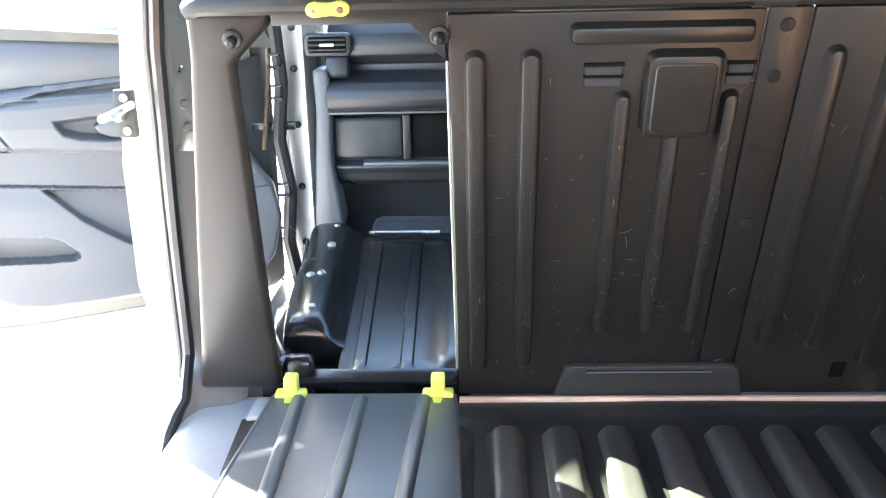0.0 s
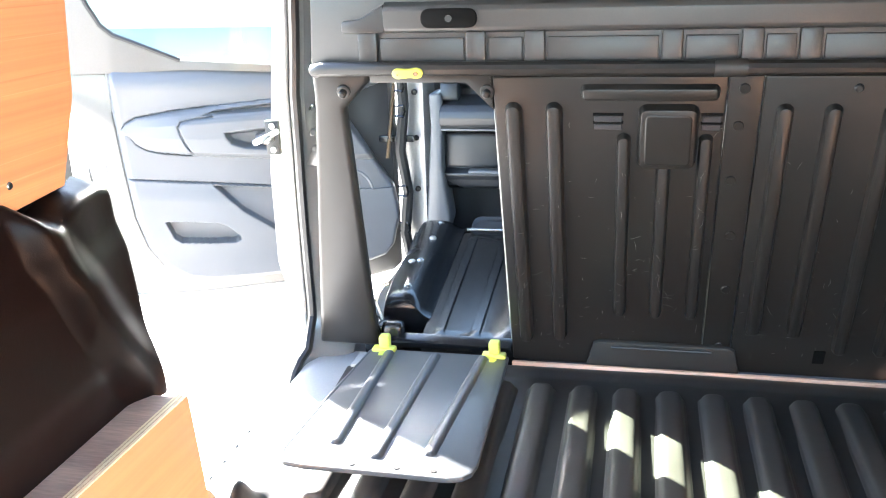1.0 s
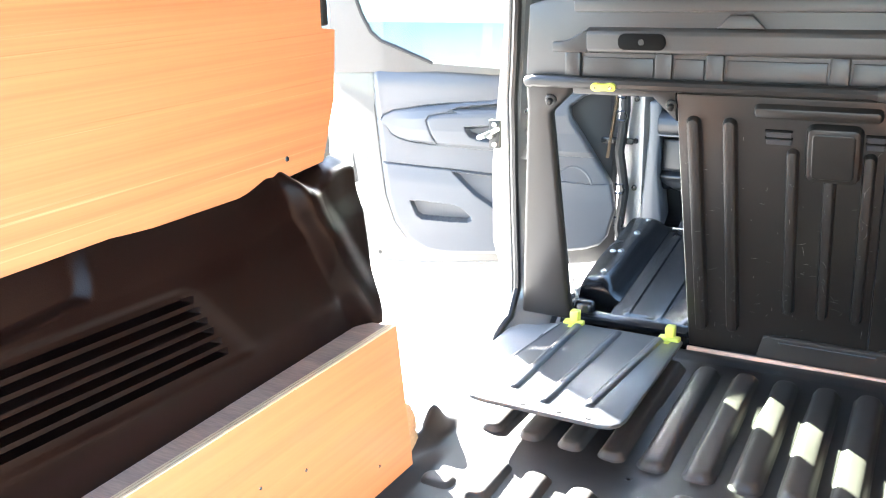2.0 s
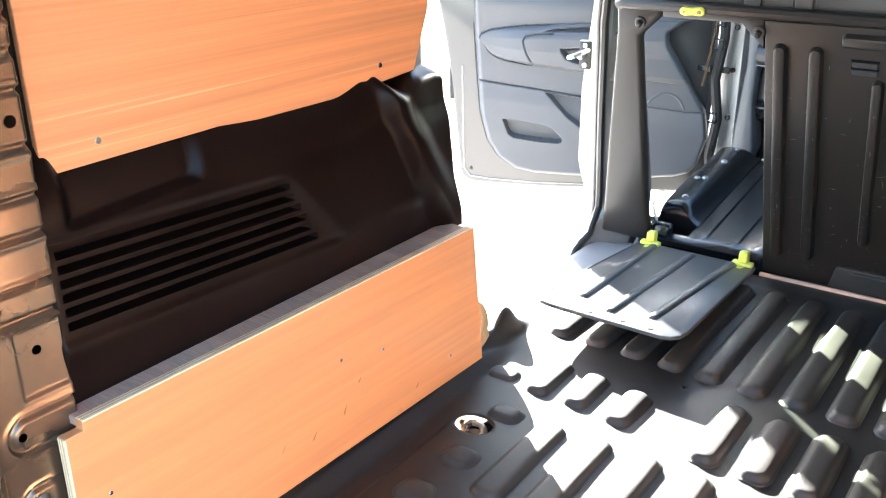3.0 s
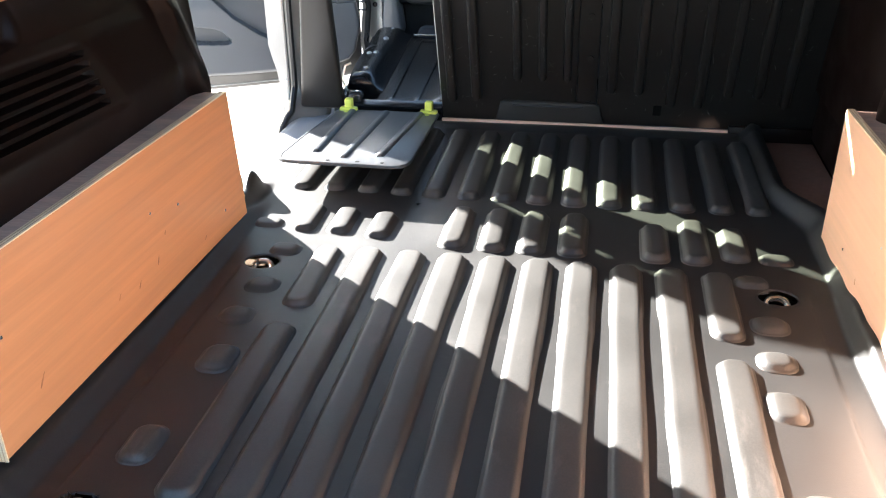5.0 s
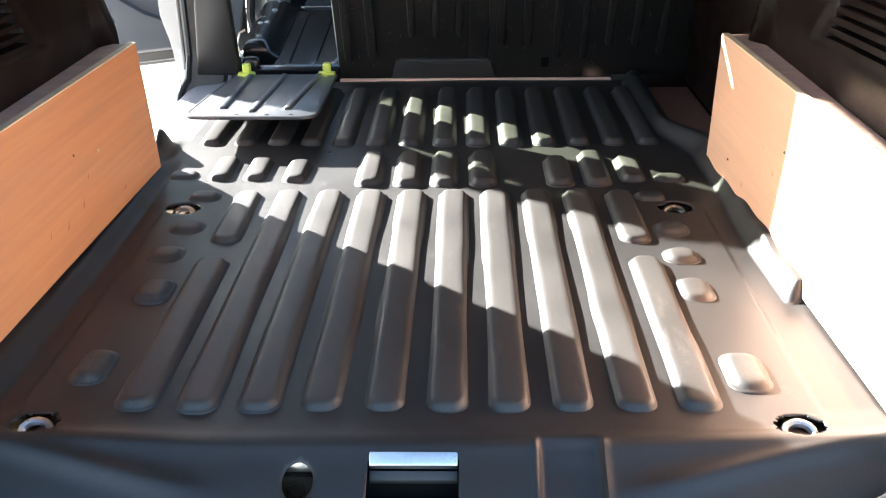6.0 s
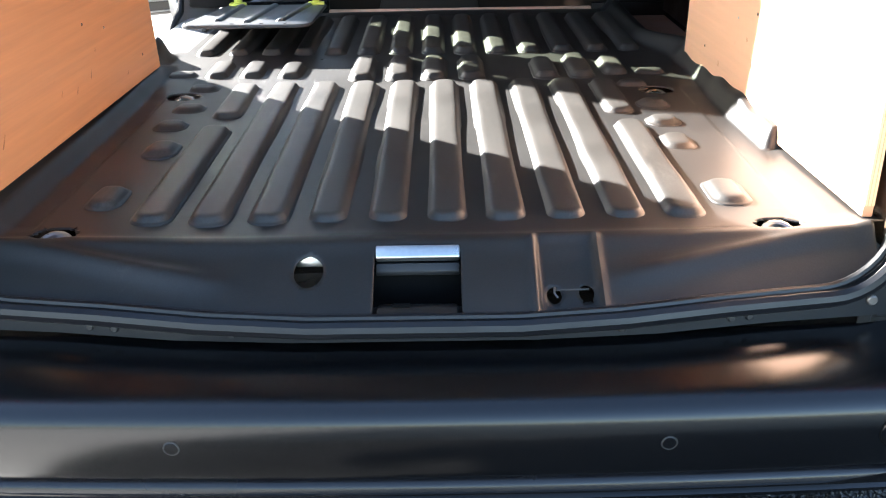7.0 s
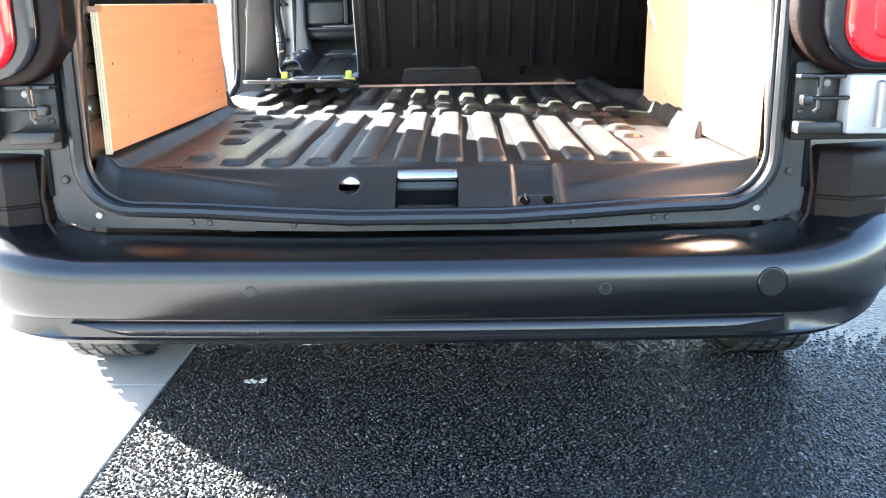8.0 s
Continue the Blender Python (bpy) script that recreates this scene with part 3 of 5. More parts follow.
        # Right hinge lit, left one shaded: the difference is put into their colours.
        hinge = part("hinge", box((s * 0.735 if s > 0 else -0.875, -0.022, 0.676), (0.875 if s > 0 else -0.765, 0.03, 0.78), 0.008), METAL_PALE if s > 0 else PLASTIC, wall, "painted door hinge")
        part("knuckle", disc((s * 0.79, -0.03, 0.69), (0, 0, 1), 0.012, 0.08, 14, lip=0.003), METAL_GREY, hinge)
        part("bolt", disc((s * 0.713, 0.03, 0.762), (0, -1, 0), 0.008, 0.008, 12, lip=0.002), METAL_GREY, wall)
        part("bolt", disc((s * 0.672, 0.03, 0.712), (0, -1, 0), 0.006, 0.006, 12, lip=0.002), PLASTIC_DARK, wall)


def inner_pillar(s):
    """Pressed metal pillar beside the rear opening; s is its side."""
    tongues = ((0.168, 1.274, 0.030), (0.172, 1.168, 0.021), (0.164, 1.071, 0.019), (0.172, 0.912, 0.022), (0.17, 0.819, 0.020), (0.174, 0.718, 0.020), (0.15, 1.408, 0.027), (0.16, 1.548, 0.022))
    holes = ((0.147, 1.104, 0.009), (0.201, 1.010, 0.006), (0.164, 1.071, 0.005), (0.164, 0.912, 0.0055), (0.219, 1.273, 0.007), (0.162, 1.548, 0.007))

    def place(y, z):
        for cy, cz, r in holes:
            q = np.hypot(y - cy, z - cz)
            near = abs(q - r) < 0.0019
            y, z = np.where(near, cy + (y - cy) * r / np.maximum(q, 1e-6), y), np.where(near, cz + (z - cz) * r / np.maximum(q, 1e-6), z)
        x = -0.66 + 0.012 * step(0.135, 0.118, y) - 0.004 * step(0.10, 0.06, y) + 0.0012 * np.sin(z * 17 + 1) * np.sin(y * 40)
        for cy, cz, r in tongues:
            d = np.hypot(np.minimum(y - cy, 0), z - cz)
            x = x - 0.0015 * (1 - step(r * 0.7, r, d)) - 0.0075 * np.exp(-(((d - r) / 0.0042) ** 4)) + 0.0018 * np.exp(-(((d - r * 1.3) / 0.004) ** 2))
        for cz in (1.335, 1.48):
            x = x - 0.007 * np.exp(-(((z - cz - 0.1 * (y - 0.15)) / 0.006) ** 4)) * step(0.125, 0.14, y)
        x = x - 0.0035 * step(0.172, 0.178, y) * step(0.952, 0.958, z) * step(1.045, 1.039, z)
        x = x - 0.014 * step(0.232, 0.24, y) ** 2
        return np.stack([-s * x, y, z], -1)

    def keep(mid):
        ok = np.ones(len(mid), bool)
        for cy, cz, r in holes:
            ok &= np.hypot(mid[:, 1] - cy, mid[:, 2] - cz) > r
        ok &= ~((abs(mid[:, 1] - 0.184) < 0.0105) & (abs(mid[:, 2] - 1.274) < 0.0105))
        return ok

    pts, quads = sheet(np.arange(0.06, 0.241, 0.0024), np.arange(0.57, 1.72, 0.0024), place, keep)
    # Grey metal in life; its brown tone paints in the orange plywood's reflection.
    ob = sheet_object("pillar_panel", pts, quads, METAL_BROWN)
    tagged(ob, "pressed metal pillar with bolts and holes, orange plywood reflection in its colour", "pillar", "rear pillar panels", kind="structure")
    for y, z in ((0.175, 1.168), (0.173, 0.819), (0.178, 0.718), (0.17, 1.408)):
        nut = part("bolt", disc((s * 0.663, y, z), (-s, 0, 0), 0.0095, 0.006, 18, lip=0.004), STEEL_DULL, ob)
        part("recess", disc((s * 0.6572, y, z), (-s, 0, 0), 0.0035, 0.0006, 6), VOID, nut)
    back = box((s * 0.70 - 0.004, 0.05, 0.57), (s * 0.70 + 0.004, 0.26, 1.76))
    part("backing", back, VOID, ob)


# ---- load floor ----
RIB_X = [-0.392 + 0.0872 * i for i in range(10)]
STADIA = []
for i, x in enumerate(RIB_X):
    if i in (0, 9):
        STADIA += [(x, 0.185, 0.65, 0.030, 0.013), (x, 0.715, 0.965, 0.029, 0.012)]
    else:
        STADIA += [(x, 0.18, 0.97, 0.030, 0.013)]
for x, y0, y1 in ((-0.482, 1.03, 1.17), (-0.402, 1.03, 1.165), (-0.312, 1.02, 1.15), (-0.145, 1.0, 1.205), (-0.06, 1.0, 1.205), (0.022, 1.0, 1.205), (0.108, 1.0, 1.205), (0.278, 1.0, 1.17), (0.36, 1.0, 1.205), (0.44, 1.02, 1.175)):
    STADIA.append((x, y0, y1, 0.029, 0.016))
for x in (-0.56, -0.475, -0.392, -0.31, -0.232, -0.147, -0.065, 0.018, 0.1, 0.182, 0.264, 0.347, 0.434, 0.516):
    STADIA.append((x, 1.262, 1.735, 0.028, 0.017))
PADS = ((-0.565, 1.065, 0.036, 0.026), (-0.487, 0.945, 0.034, 0.026), (-0.48, 0.787, 0.033, 0.03), (-0.487, 0.67, 0.032, 0.03), (-0.466, 0.529, 0.03, 0.04), (-0.484, 0.292, 0.027, 0.045),
        (0.518, 1.04, 0.036, 0.026), (0.456, 0.936, 0.034, 0.026), (0.469, 0.778, 0.033, 0.03), (0.464, 0.66, 0.032, 0.03), (0.458, 0.529, 0.03, 0.042), (0.476, 0.282, 0.03, 0.05))
HOLES = ((-0.517, 0.885, 0.036, 0.03), (0.498, 0.885, 0.036, 0.03), (-0.516, 0.155, 0.034, 0.027), (0.515, 0.156, 0.034, 0.027), (-0.143, 0.062, 0.020, 0.023), (0.184, 0.034, 0.010, 0.012), (0.227, 0.036, 0.010, 0.012), (-0.258, 1.222, 0.004, 0.004))


def liner_edge(y):
    """The liner's right-hand edge along the load floor."""
    return 0.655 - 0.075 * step(1.15, 1.42, y)


def liner():
    def place(x, y):
        for cx, cy, rx, ry in HOLES:
            q = np.hypot((x - cx) / rx, (y - cy) / ry)
            near = abs(q - 1) * min(rx, ry) < 0.0035
            x, y = np.where(near, cx + (x - cx) / np.maximum(q, 1e-6), x), np.where(near, cy + (y - cy) / np.maximum(q, 1e-6), y)
        y = y + 0.055 * step(0.18, 0.66, abs(x)) * step(0.22, 0.0, y)
        z = 0.6 + 0.0025 * np.sin(5 * x + 1) * np.sin(4 * y) + 0.0012 * np.sin(17 * x) * np.sin(13 * y + 2)
        # crest and fall towards the rear edge
        y0, y = y, y - 0.055 * step(0.18, 0.66, abs(x)) * step(0.22, 0.0, y)
        wide = step(0.62, 0.40, abs(x))
        fall = np.clip((0.105 - y) / 0.105, 0, 1.3)
        z = z + 0.007 * np.exp(-(((y - 0.115) / 0.02) ** 2)) - 0.052 * fall ** 1.15
        z = z + 0.010 * np.exp(-(((y - 0.045 - 0.05 * step(0.25, 0.62, abs(x))) / 0.016) ** 2)) * step(0.22, 0.34, abs(x))
        # channel of the seat-belt pin and the two edges of the catch
        z = z - 0.012 * step(0.16, 0.168, x) * step(0.247, 0.239, x) * step(0.125, 0.105, y)
        z = z + 0.004 * (np.exp(-(((x - 0.16) / 0.006) ** 2)) + np.exp(-(((x - 0.247) / 0.006) ** 2))) * step(0.125, 0.105, y)
        y = y0
        # turned-up sides
        ragged = 1 + 0.3 * np.sin(23 * y) + 0.2 * np.sin(51 * y + 1)
        z = z + 0.024 * step(-0.588, -0.622, x) * step(1.2, 1.05, y) + 0.012 * ragged * step(-0.63, -0.652, x) * step(0.9, 1.1, y) * step(1.32, 1.22, y)
        z = z + (0.016 * step(1.02, 1.18, y) * step(1.30, 1.22, y) + 0.008 * np.exp(-(((y - 1.225) / 0.02) ** 2))) * step(-0.622, -0.65, x)
        z = z + 0.030 * np.exp(-(((y - 1.205) / 0.03) ** 2)) * step(-0.634, -0.656, x)
        z = z - 0.0028 * (step(0.552, 0.558, x) + step(-0.552, -0.558, x)) * step(0.16, 0.2, y) * step(0.92, 0.86, y)
        e = liner_edge(y)
        z = z + 0.034 * step(1.04, 1.16, y) * step(0.058, 0.012, e - x) + 0.006 * step(0.055, 0.02, e - x)
        z = z + (0.040 + 0.004 * np.sin(19 * y) + 0.003 * np.sin(47 * y + 1)) * step(0.596, 0.614, x + 0.004 * np.sin(11 * y)) * step(0.488, 0.502, y) * step(1.2, 1.08, y)
        z = z - 0.012 * step(0.03, 0.0, e - x) * step(1.2, 1.4, y)
        z = z + 0.009 * step(1.77, 1.80, y) + 0.014 * step(0.585, 0.64, abs(x)) * step(0.12, 0.02, y)
        return np.stack([x, y, z], -1)

    def keep(mid):
        x, y = mid[:, 0], mid[:, 1]
        ok = (x < liner_edge(y)) & ((x > -0.62) | (y < 1.31)) & ((abs(x) < 0.632) | (y > 0.14)) & ~((abs(x - 0.003) < 0.057) & (y > 0.0) & (y < 0.088))
        for cx, cy, rx, ry in HOLES:
            ok &= np.hypot((x - cx) / rx, (y - cy) / ry) > 1.0
        return ok

    pts, quads = sheet(np.linspace(-0.661, 0.659, 341), np.linspace(-0.012, 1.811, 435), place, keep)
    ob = sheet_object("floor_liner", pts, quads, RUBBER, 0.003)
    tagged(ob, "black moulded rubber load liner with long raised ribs", "floor liner")
    for x, y0, y1, w, h in STADIA:
        part("rib", raised(x, (y0 + y1) / 2, w, (y1 - y0) / 2, w, h, 0.41 if y0 > 1.2 else 0.42 if y0 > 0.98 else 0.33), RUBBER_WORN, ob, smooth=70)
    for x, y, rx, ry in PADS:
        part("pad", raised(x, y, rx, ry, min(rx, ry), 0.011, 0.48), RUBBER_WORN, ob, smooth=70)
    return ob


def raised(x, y, rx, ry, r, h, crown):
    """A moulded bump with rounded flanks and a softly domed top; crown is how far in its shoulder lies."""
    rings = []
    profile = [(-0.12, -0.006), (-0.06, 0.0004)] + [(min(crown * k, 0.55 + 0.15 * k), z * h) for k, z in ((0.06, 0.06), (0.3, 0.3), (0.55, 0.6), (0.8, 0.82), (1.05, 0.915), (1.35, 0.965), (1.65, 0.99), (1.9, 1.0))]
    for inset, z in profile:
        d = inset * r
        pts = rounded(x - rx + d, x + rx - d, y - ry + d, y + ry - d, max(0.0008, 0.8 * (min(rx, ry) - d)), 6)
        pts = dense(pts, 12) if ry > 0.095 else pts
        uneven = 0.0 if z <= 0.001 else 1.0
        rings.append([(px + uneven * (0.0004 * math.sin(31 * py + 90 * x) + 0.0003 * math.sin(83 * py + 40 * x)), py, 0.6 + z) for px, py in pts])
    return loft(rings)


def floor_fittings():
    for x, y in ((-0.517, 0.885), (0.498, 0.885), (-0.516, 0.155), (0.515, 0.156)):
        ring = thing("lashing_ring", (x, y, 0.566), "bright steel lashing ring sunk in the floor", "lashing ring", "lashing rings in the load floor")
        part("cup", disc((x, y, 0.5655), (0, 0, 1), 0.034, 0.004, 24, lip=0.002), BARE, ring, "brown painted cup")
        part("ring", tube([(x + 0.02 * math.cos(a), y + 0.014 * math.sin(a), 0.586 + 0.008 * math.sin(a)) for a in (2 * math.pi * k / 16 for k in range(17))], 0.006), STEEL, ring)
        part("bolt", disc((x - 0.012, y, 0.569), (0, 0, 1), 0.009, 0.009, 6, lip=0.002), STEEL, ring)
    catch = thing("door_catch", (0.003, 0.045, 0.5), "steel door catch in a dark slot of the sill", "door catch")
    part("strip", prism(((0.0935, 0.605), (0.0935, 0.595), (0.083, 0.584), (0.081, 0.592)), "x", -0.054, 0.06, 0.002), STEEL, catch, "bright steel strip")
    part("plate", prism(((0.03, 0.515), (-0.004, 0.53), (-0.004, 0.548), (0.012, 0.553), (0.036, 0.545), (0.036, 0.525)), "x", -0.05, 0.056, 0.004), PLASTIC, catch)
    part("strip", prism(((0.0825, 0.583), (0.0825, 0.572), (0.076, 0.566), (0.074, 0.574)), "x", -0.054, 0.06, 0.002), PLASTIC_DARK, catch)
    part("well", box((-0.058, 0.02, 0.49), (0.064, 0.092, 0.50)), VOID, catch)
    part("well", box((-0.06, 0.0865, 0.50), (0.066, 0.0885, 0.582)), VOID, catch)
    part("pin", box((-0.03, 0.012, 0.5525), (-0.006, 0.02, 0.5545), 0.001, 1), VOID, catch)
    pin = thing("sill_pin", (0.205, 0.035, 0.56), "thin steel pin across a channel of the sill", "pin")
    part("rod", tube([(0.182, 0.034, 0.563), (0.205, 0.032, 0.5645), (0.229, 0.035, 0.563)], 0.0014, 6), PLASTIC_DARK, pin)
    part("clip", tube([(0.184, 0.036, 0.566), (0.183, 0.027, 0.562), (0.187, 0.022, 0.558)], 0.0014, 6), STEEL_DULL, pin)
    glint = thing("sill_bracket", (-0.143, 0.07, 0.56), "bright metal bracket under a round sill hole", "bracket")
    part("plate", prism(((0.083, 0.578), (0.092, 0.578), (0.092, 0.594), (0.086, 0.594)), "x", -0.162, -0.122, 0.001), STEEL, glint)
    rng = random.Random(3)
    board = prism(((0.585, 1.30), (0.66, 1.16), (0.73, 1.16), (0.73, 1.826), (0.56, 1.826), (0.565, 1.5)), "z", 0.566, 0.585, 0.003)
    solo("floor_board", board, BARE, "brown floor board showing beside the black liner", "floor board")
    strip = box((-0.305, 1.813, 0.566), (0.5, 1.822, 0.6165), 0.002)
    solo("edge_strip", strip, PLY_TOP, "thin pinkish wooden strip at the bulkhead foot", "strip")
    rings = []
    for k in range(9):
        t = k / 8
        w = math.sqrt(max(0.02, 1 - (2 * t - 1) ** 2)) if t > 0.5 else 1.0
        rings.append([(-0.655 + 0.018 * w * math.cos(a) + rng.uniform(-0.002, 0.002), 1.094 + (0.048 - 0.014 * t) * w * math.sin(a), 0.604 + 0.122 * t) for a in (2 * math.pi * j / 12 for j in range(12))])
    solo("foam_scrap", loft(rings), FOAM, "tan foam pad pushed in at the plywood box end", "foam")


# ---- plywood and side trim ----
def wheel_box(s):
    y0, y1, top = (0.197, 1.03, 0.914) if s < 0 else (0.16, 1.10, 0.908)
    f = s * 0.622
    foot = 0.628 if s < 0 else 0.607
    skew = Matrix(((1, -s * 0.026, 0, s * 0.026 * 0.6), (0, 1, 0, 0), (0, 0, 1, 0), (0, 0, 0, 1)))
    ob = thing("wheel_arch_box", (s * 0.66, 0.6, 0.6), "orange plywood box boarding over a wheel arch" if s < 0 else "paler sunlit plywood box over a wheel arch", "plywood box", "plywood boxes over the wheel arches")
    # The right face board takes the plywood colour brightened for sun.
    part("face_board", placed(prism(((y0, foot), (y1 + 0.025 * (s < 0), foot), (y1 - 0.008, top), (y0 + 0.024, top), (y0 + 0.024, top - 0.012), (y0, top - 0.012)), "x", min(f, f + s * 0.015), max(f, f + s * 0.015), 0.001, 1), skew), PLY_PLAIN if s < 0 else PLY_SUNLIT, ob)
    part("top_board", placed(box((min(f + s * 0.0155, s * 0.70), y0 + 0.026, top - 0.014), (max(f + s * 0.0155, s * 0.70), y1 - 0.01, top - 0.002), 0.001, 1), skew), PLY_TOP, ob, "brown plywood top board")
    part("end_board", placed(box((min(f + s * 0.0155, s * 0.70), y1 - 0.024, 0.622), (max(f + s * 0.0155, s * 0.70), y1 - 0.0125, top - 0.015), 0.001, 1), skew), PLY_TOP, ob)
    lo, hi = min(f + s * 0.0003, f + s * 0.0147), max(f + s * 0.0003, f + s * 0.0147)
    part("edge", placed(box((lo, y0 + 0.025, top - 0.001), (hi, y1 - 0.009, top + 0.0015), 0.0005, 1), skew), PLY_EDGE, ob, "pale plywood edge")
    part("edge", placed(box((lo, y0 - 0.0015, 0.624), (hi, y0 + 0.001, top - 0.013), 0.0005, 1), skew), PLY_EDGE, ob, "pale plywood edge")
    for d in (0.0042, 0.0094):
        a, b = min(f + s * d, f + s * (d + 0.0014)), max(f + s * d, f + s * (d + 0.0014))
        part("ply_layer", placed(box((a, y0 + 0.025, top), (b, y1 - 0.009, top + 0.0018)), skew), PLY_GLUE, ob)
        part("ply_layer", placed(box((a, y0 - 0.0018, 0.624), (b, y0, top - 0.013)), skew), PLY_GLUE, ob)
    rng = random.Random(8 + s)
    for y, z, l in ((0.30, 0.692, 0.013), (0.663, 0.707, 0.010), (0.592, 0.694, 0.008), (0.526, 0.705, 0.006), (0.85, 0.664, 0.006), (0.70, 0.745, 0.005)):
        a, w = rng.gauss(1.0, 0.3), 0.0016
        ring = [(y + math.cos(a) * l * math.cos(q) - math.sin(a) * w * math.sin(q) * (1 + 0.5 * math.cos(3 * q)), z + math.sin(a) * l * math.cos(q) + math.cos(a) * w * math.sin(q)) for q in (2 * math.pi * i / 12 for i in range(12))]
        part("stain", placed(prism(ring, "x", min(f - s * 0.0002, f + s * 0.001), max(f - s * 0.0002, f + s * 0.001)), skew), STAIN, ob)
    for y, z in ((y0 + 0.045, 0.80), (0.66, 0.80), (0.76, 0.775), (0.95, 0.68)):
        part("screw", placed(disc((f - s * -0.001, y, z), (-s, 0, 0), 0.003, 0.002, 10, lip=0.001), skew), STEEL, ob)


def side_trim(s):
    """Black quarter trim with its louvred grille."""
    def top(y):
        return 1.150 + 0.026 * step(0.50, 0.42, y) + 0.030 * step(0.74, 0.86, y) + 0.024 * step(0.88, 0.94, y) - 0.016 * step(0.965, 1.012, y)

    def place(y, v):
        slant = 0.045 * (y - 0.25)
        low, high, crest = 1.012 - slant, 1.124 - slant, top(y)
        z = np.where(v < 0.22, 0.905 + v / 0.22 * (low - 0.905), np.where(v < 0.82, low + (v - 0.22) / 0.6 * (high - low), high + (v - 0.82) / 0.18 * (crest - high)))
        x = -0.676 - 0.02 * (z - 0.9) + 0.021 * step(0.905, 1.0, z) * step(0.99, 0.9, y) - 0.008 * step(1.10, 1.15, z) + 0 * y
        ridge = y - (0.955 - 0.5 * (z - 0.93))
        x = x + 0.024 * step(-0.014, 0.02, ridge) - 0.016 * step(0.03, 0.075, ridge) - 0.05 * step(0.98, 1.012, y) ** 2
        # sunken field of the grille and its slots
        a = z + slant
        field = step(0.222, 0.232, y) * step(0.72 - 0.9 * (a - 1.02), 0.68 - 0.9 * (a - 1.02), y) * step(0.995, 1.006, a) * step(1.135, 1.122, a)
        x = x - 0.005 * field
        for k in range(6):
            c = 1.0205 + 0.0181 * k
            end = 0.668 - 0.0105 * k
            x = x - 0.020 * step(0.0056, 0.0042, abs(a - c)) * step(0.244, 0.248, y) * step(end, end - 0.005, y)
        x = x - 0.016 * step(1.130, 1.140, z - 0.06 * np.clip(y - 0.27, 0, 1)) * step(0.49 + 0.6 * (z - 1.15), 0.45 + 0.6 * (z - 1.15), y) * step(0.262, 0.285, y)
        x = x - 0.02 * step(0.236, 0.226, y) ** 2
        # the shelf behind the top ridge, and the reach of the front end
        back = step(0.90, 0.80, y)
        x = x - (0.026 * step(0.93, 1.0, v) ** 2) * back - (0.075 * step(0.965, 1.0, v) ** 2) * (1 - back)
        z = z + 0.055 * step(0.93, 1.0, v) * back + 0.012 * step(0.965, 1.0, v) * (1 - back)
        y = np.where(y > 0.9, 0.9 + (y - 0.9) * (1.40 + 0.24 * step(1.22, 0.95, z)), y)
        return np.stack([-s * x, y, z], -1)

    pts, quads = sheet(np.linspace(0.226, 1.012, 330), np.concatenate([np.linspace(0, 0.22, 24)[:-1], np.linspace(0.22, 0.82, 124)[:-1], np.linspace(0.82, 1, 36)]), place)
    ob = sheet_object("side_trim", pts, quads, TRIM, 0.003)
    tagged(ob, "scuffed black plastic side trim with louvred grille", "side trim", "black side trims")
    part("return", box((min(s * 0.735, s * 0.85), 1.052, 0.905), (max(s * 0.735, s * 0.85), 1.06, 1.18), 0.003), TRIM, ob)


def side_board(s):
    pts = ((0.258, 1.196), (0.52, 1.20), (0.70, 1.185), (0.80, 1.196), (0.95, 1.206), (0.99, 1.3), (1.003, 1.405), (0.968, 1.41), (0.975, 1.70), (0.258, 1.70))
    ob = thing("side_board", (s * 0.69, 0.6, 1.2), "orange grained plywood board screwed above the trim", "plywood board", "plywood side boards")
    part("edge_rubber", box((min(s * 0.690, s * 0.704), 0.974, 1.412), (max(s * 0.690, s * 0.704), 0.99, 1.70), 0.002, 1), BLACK_SOFT, ob, "black rubber edge strip")
    part("board", prism(pts, "x", min(s * 0.688, s * 0.70), max(s * 0.688, s * 0.70), 0.001, 1), PLY, ob)
    for y, z in ((0.335, 1.222), (0.86, 1.228), (0.4, 1.5)):
        part("screw", disc((s * 0.689, y, z), (-s, 0, 0), 0.0045, 0.0025, 12, lip=0.001), STEEL, ob)


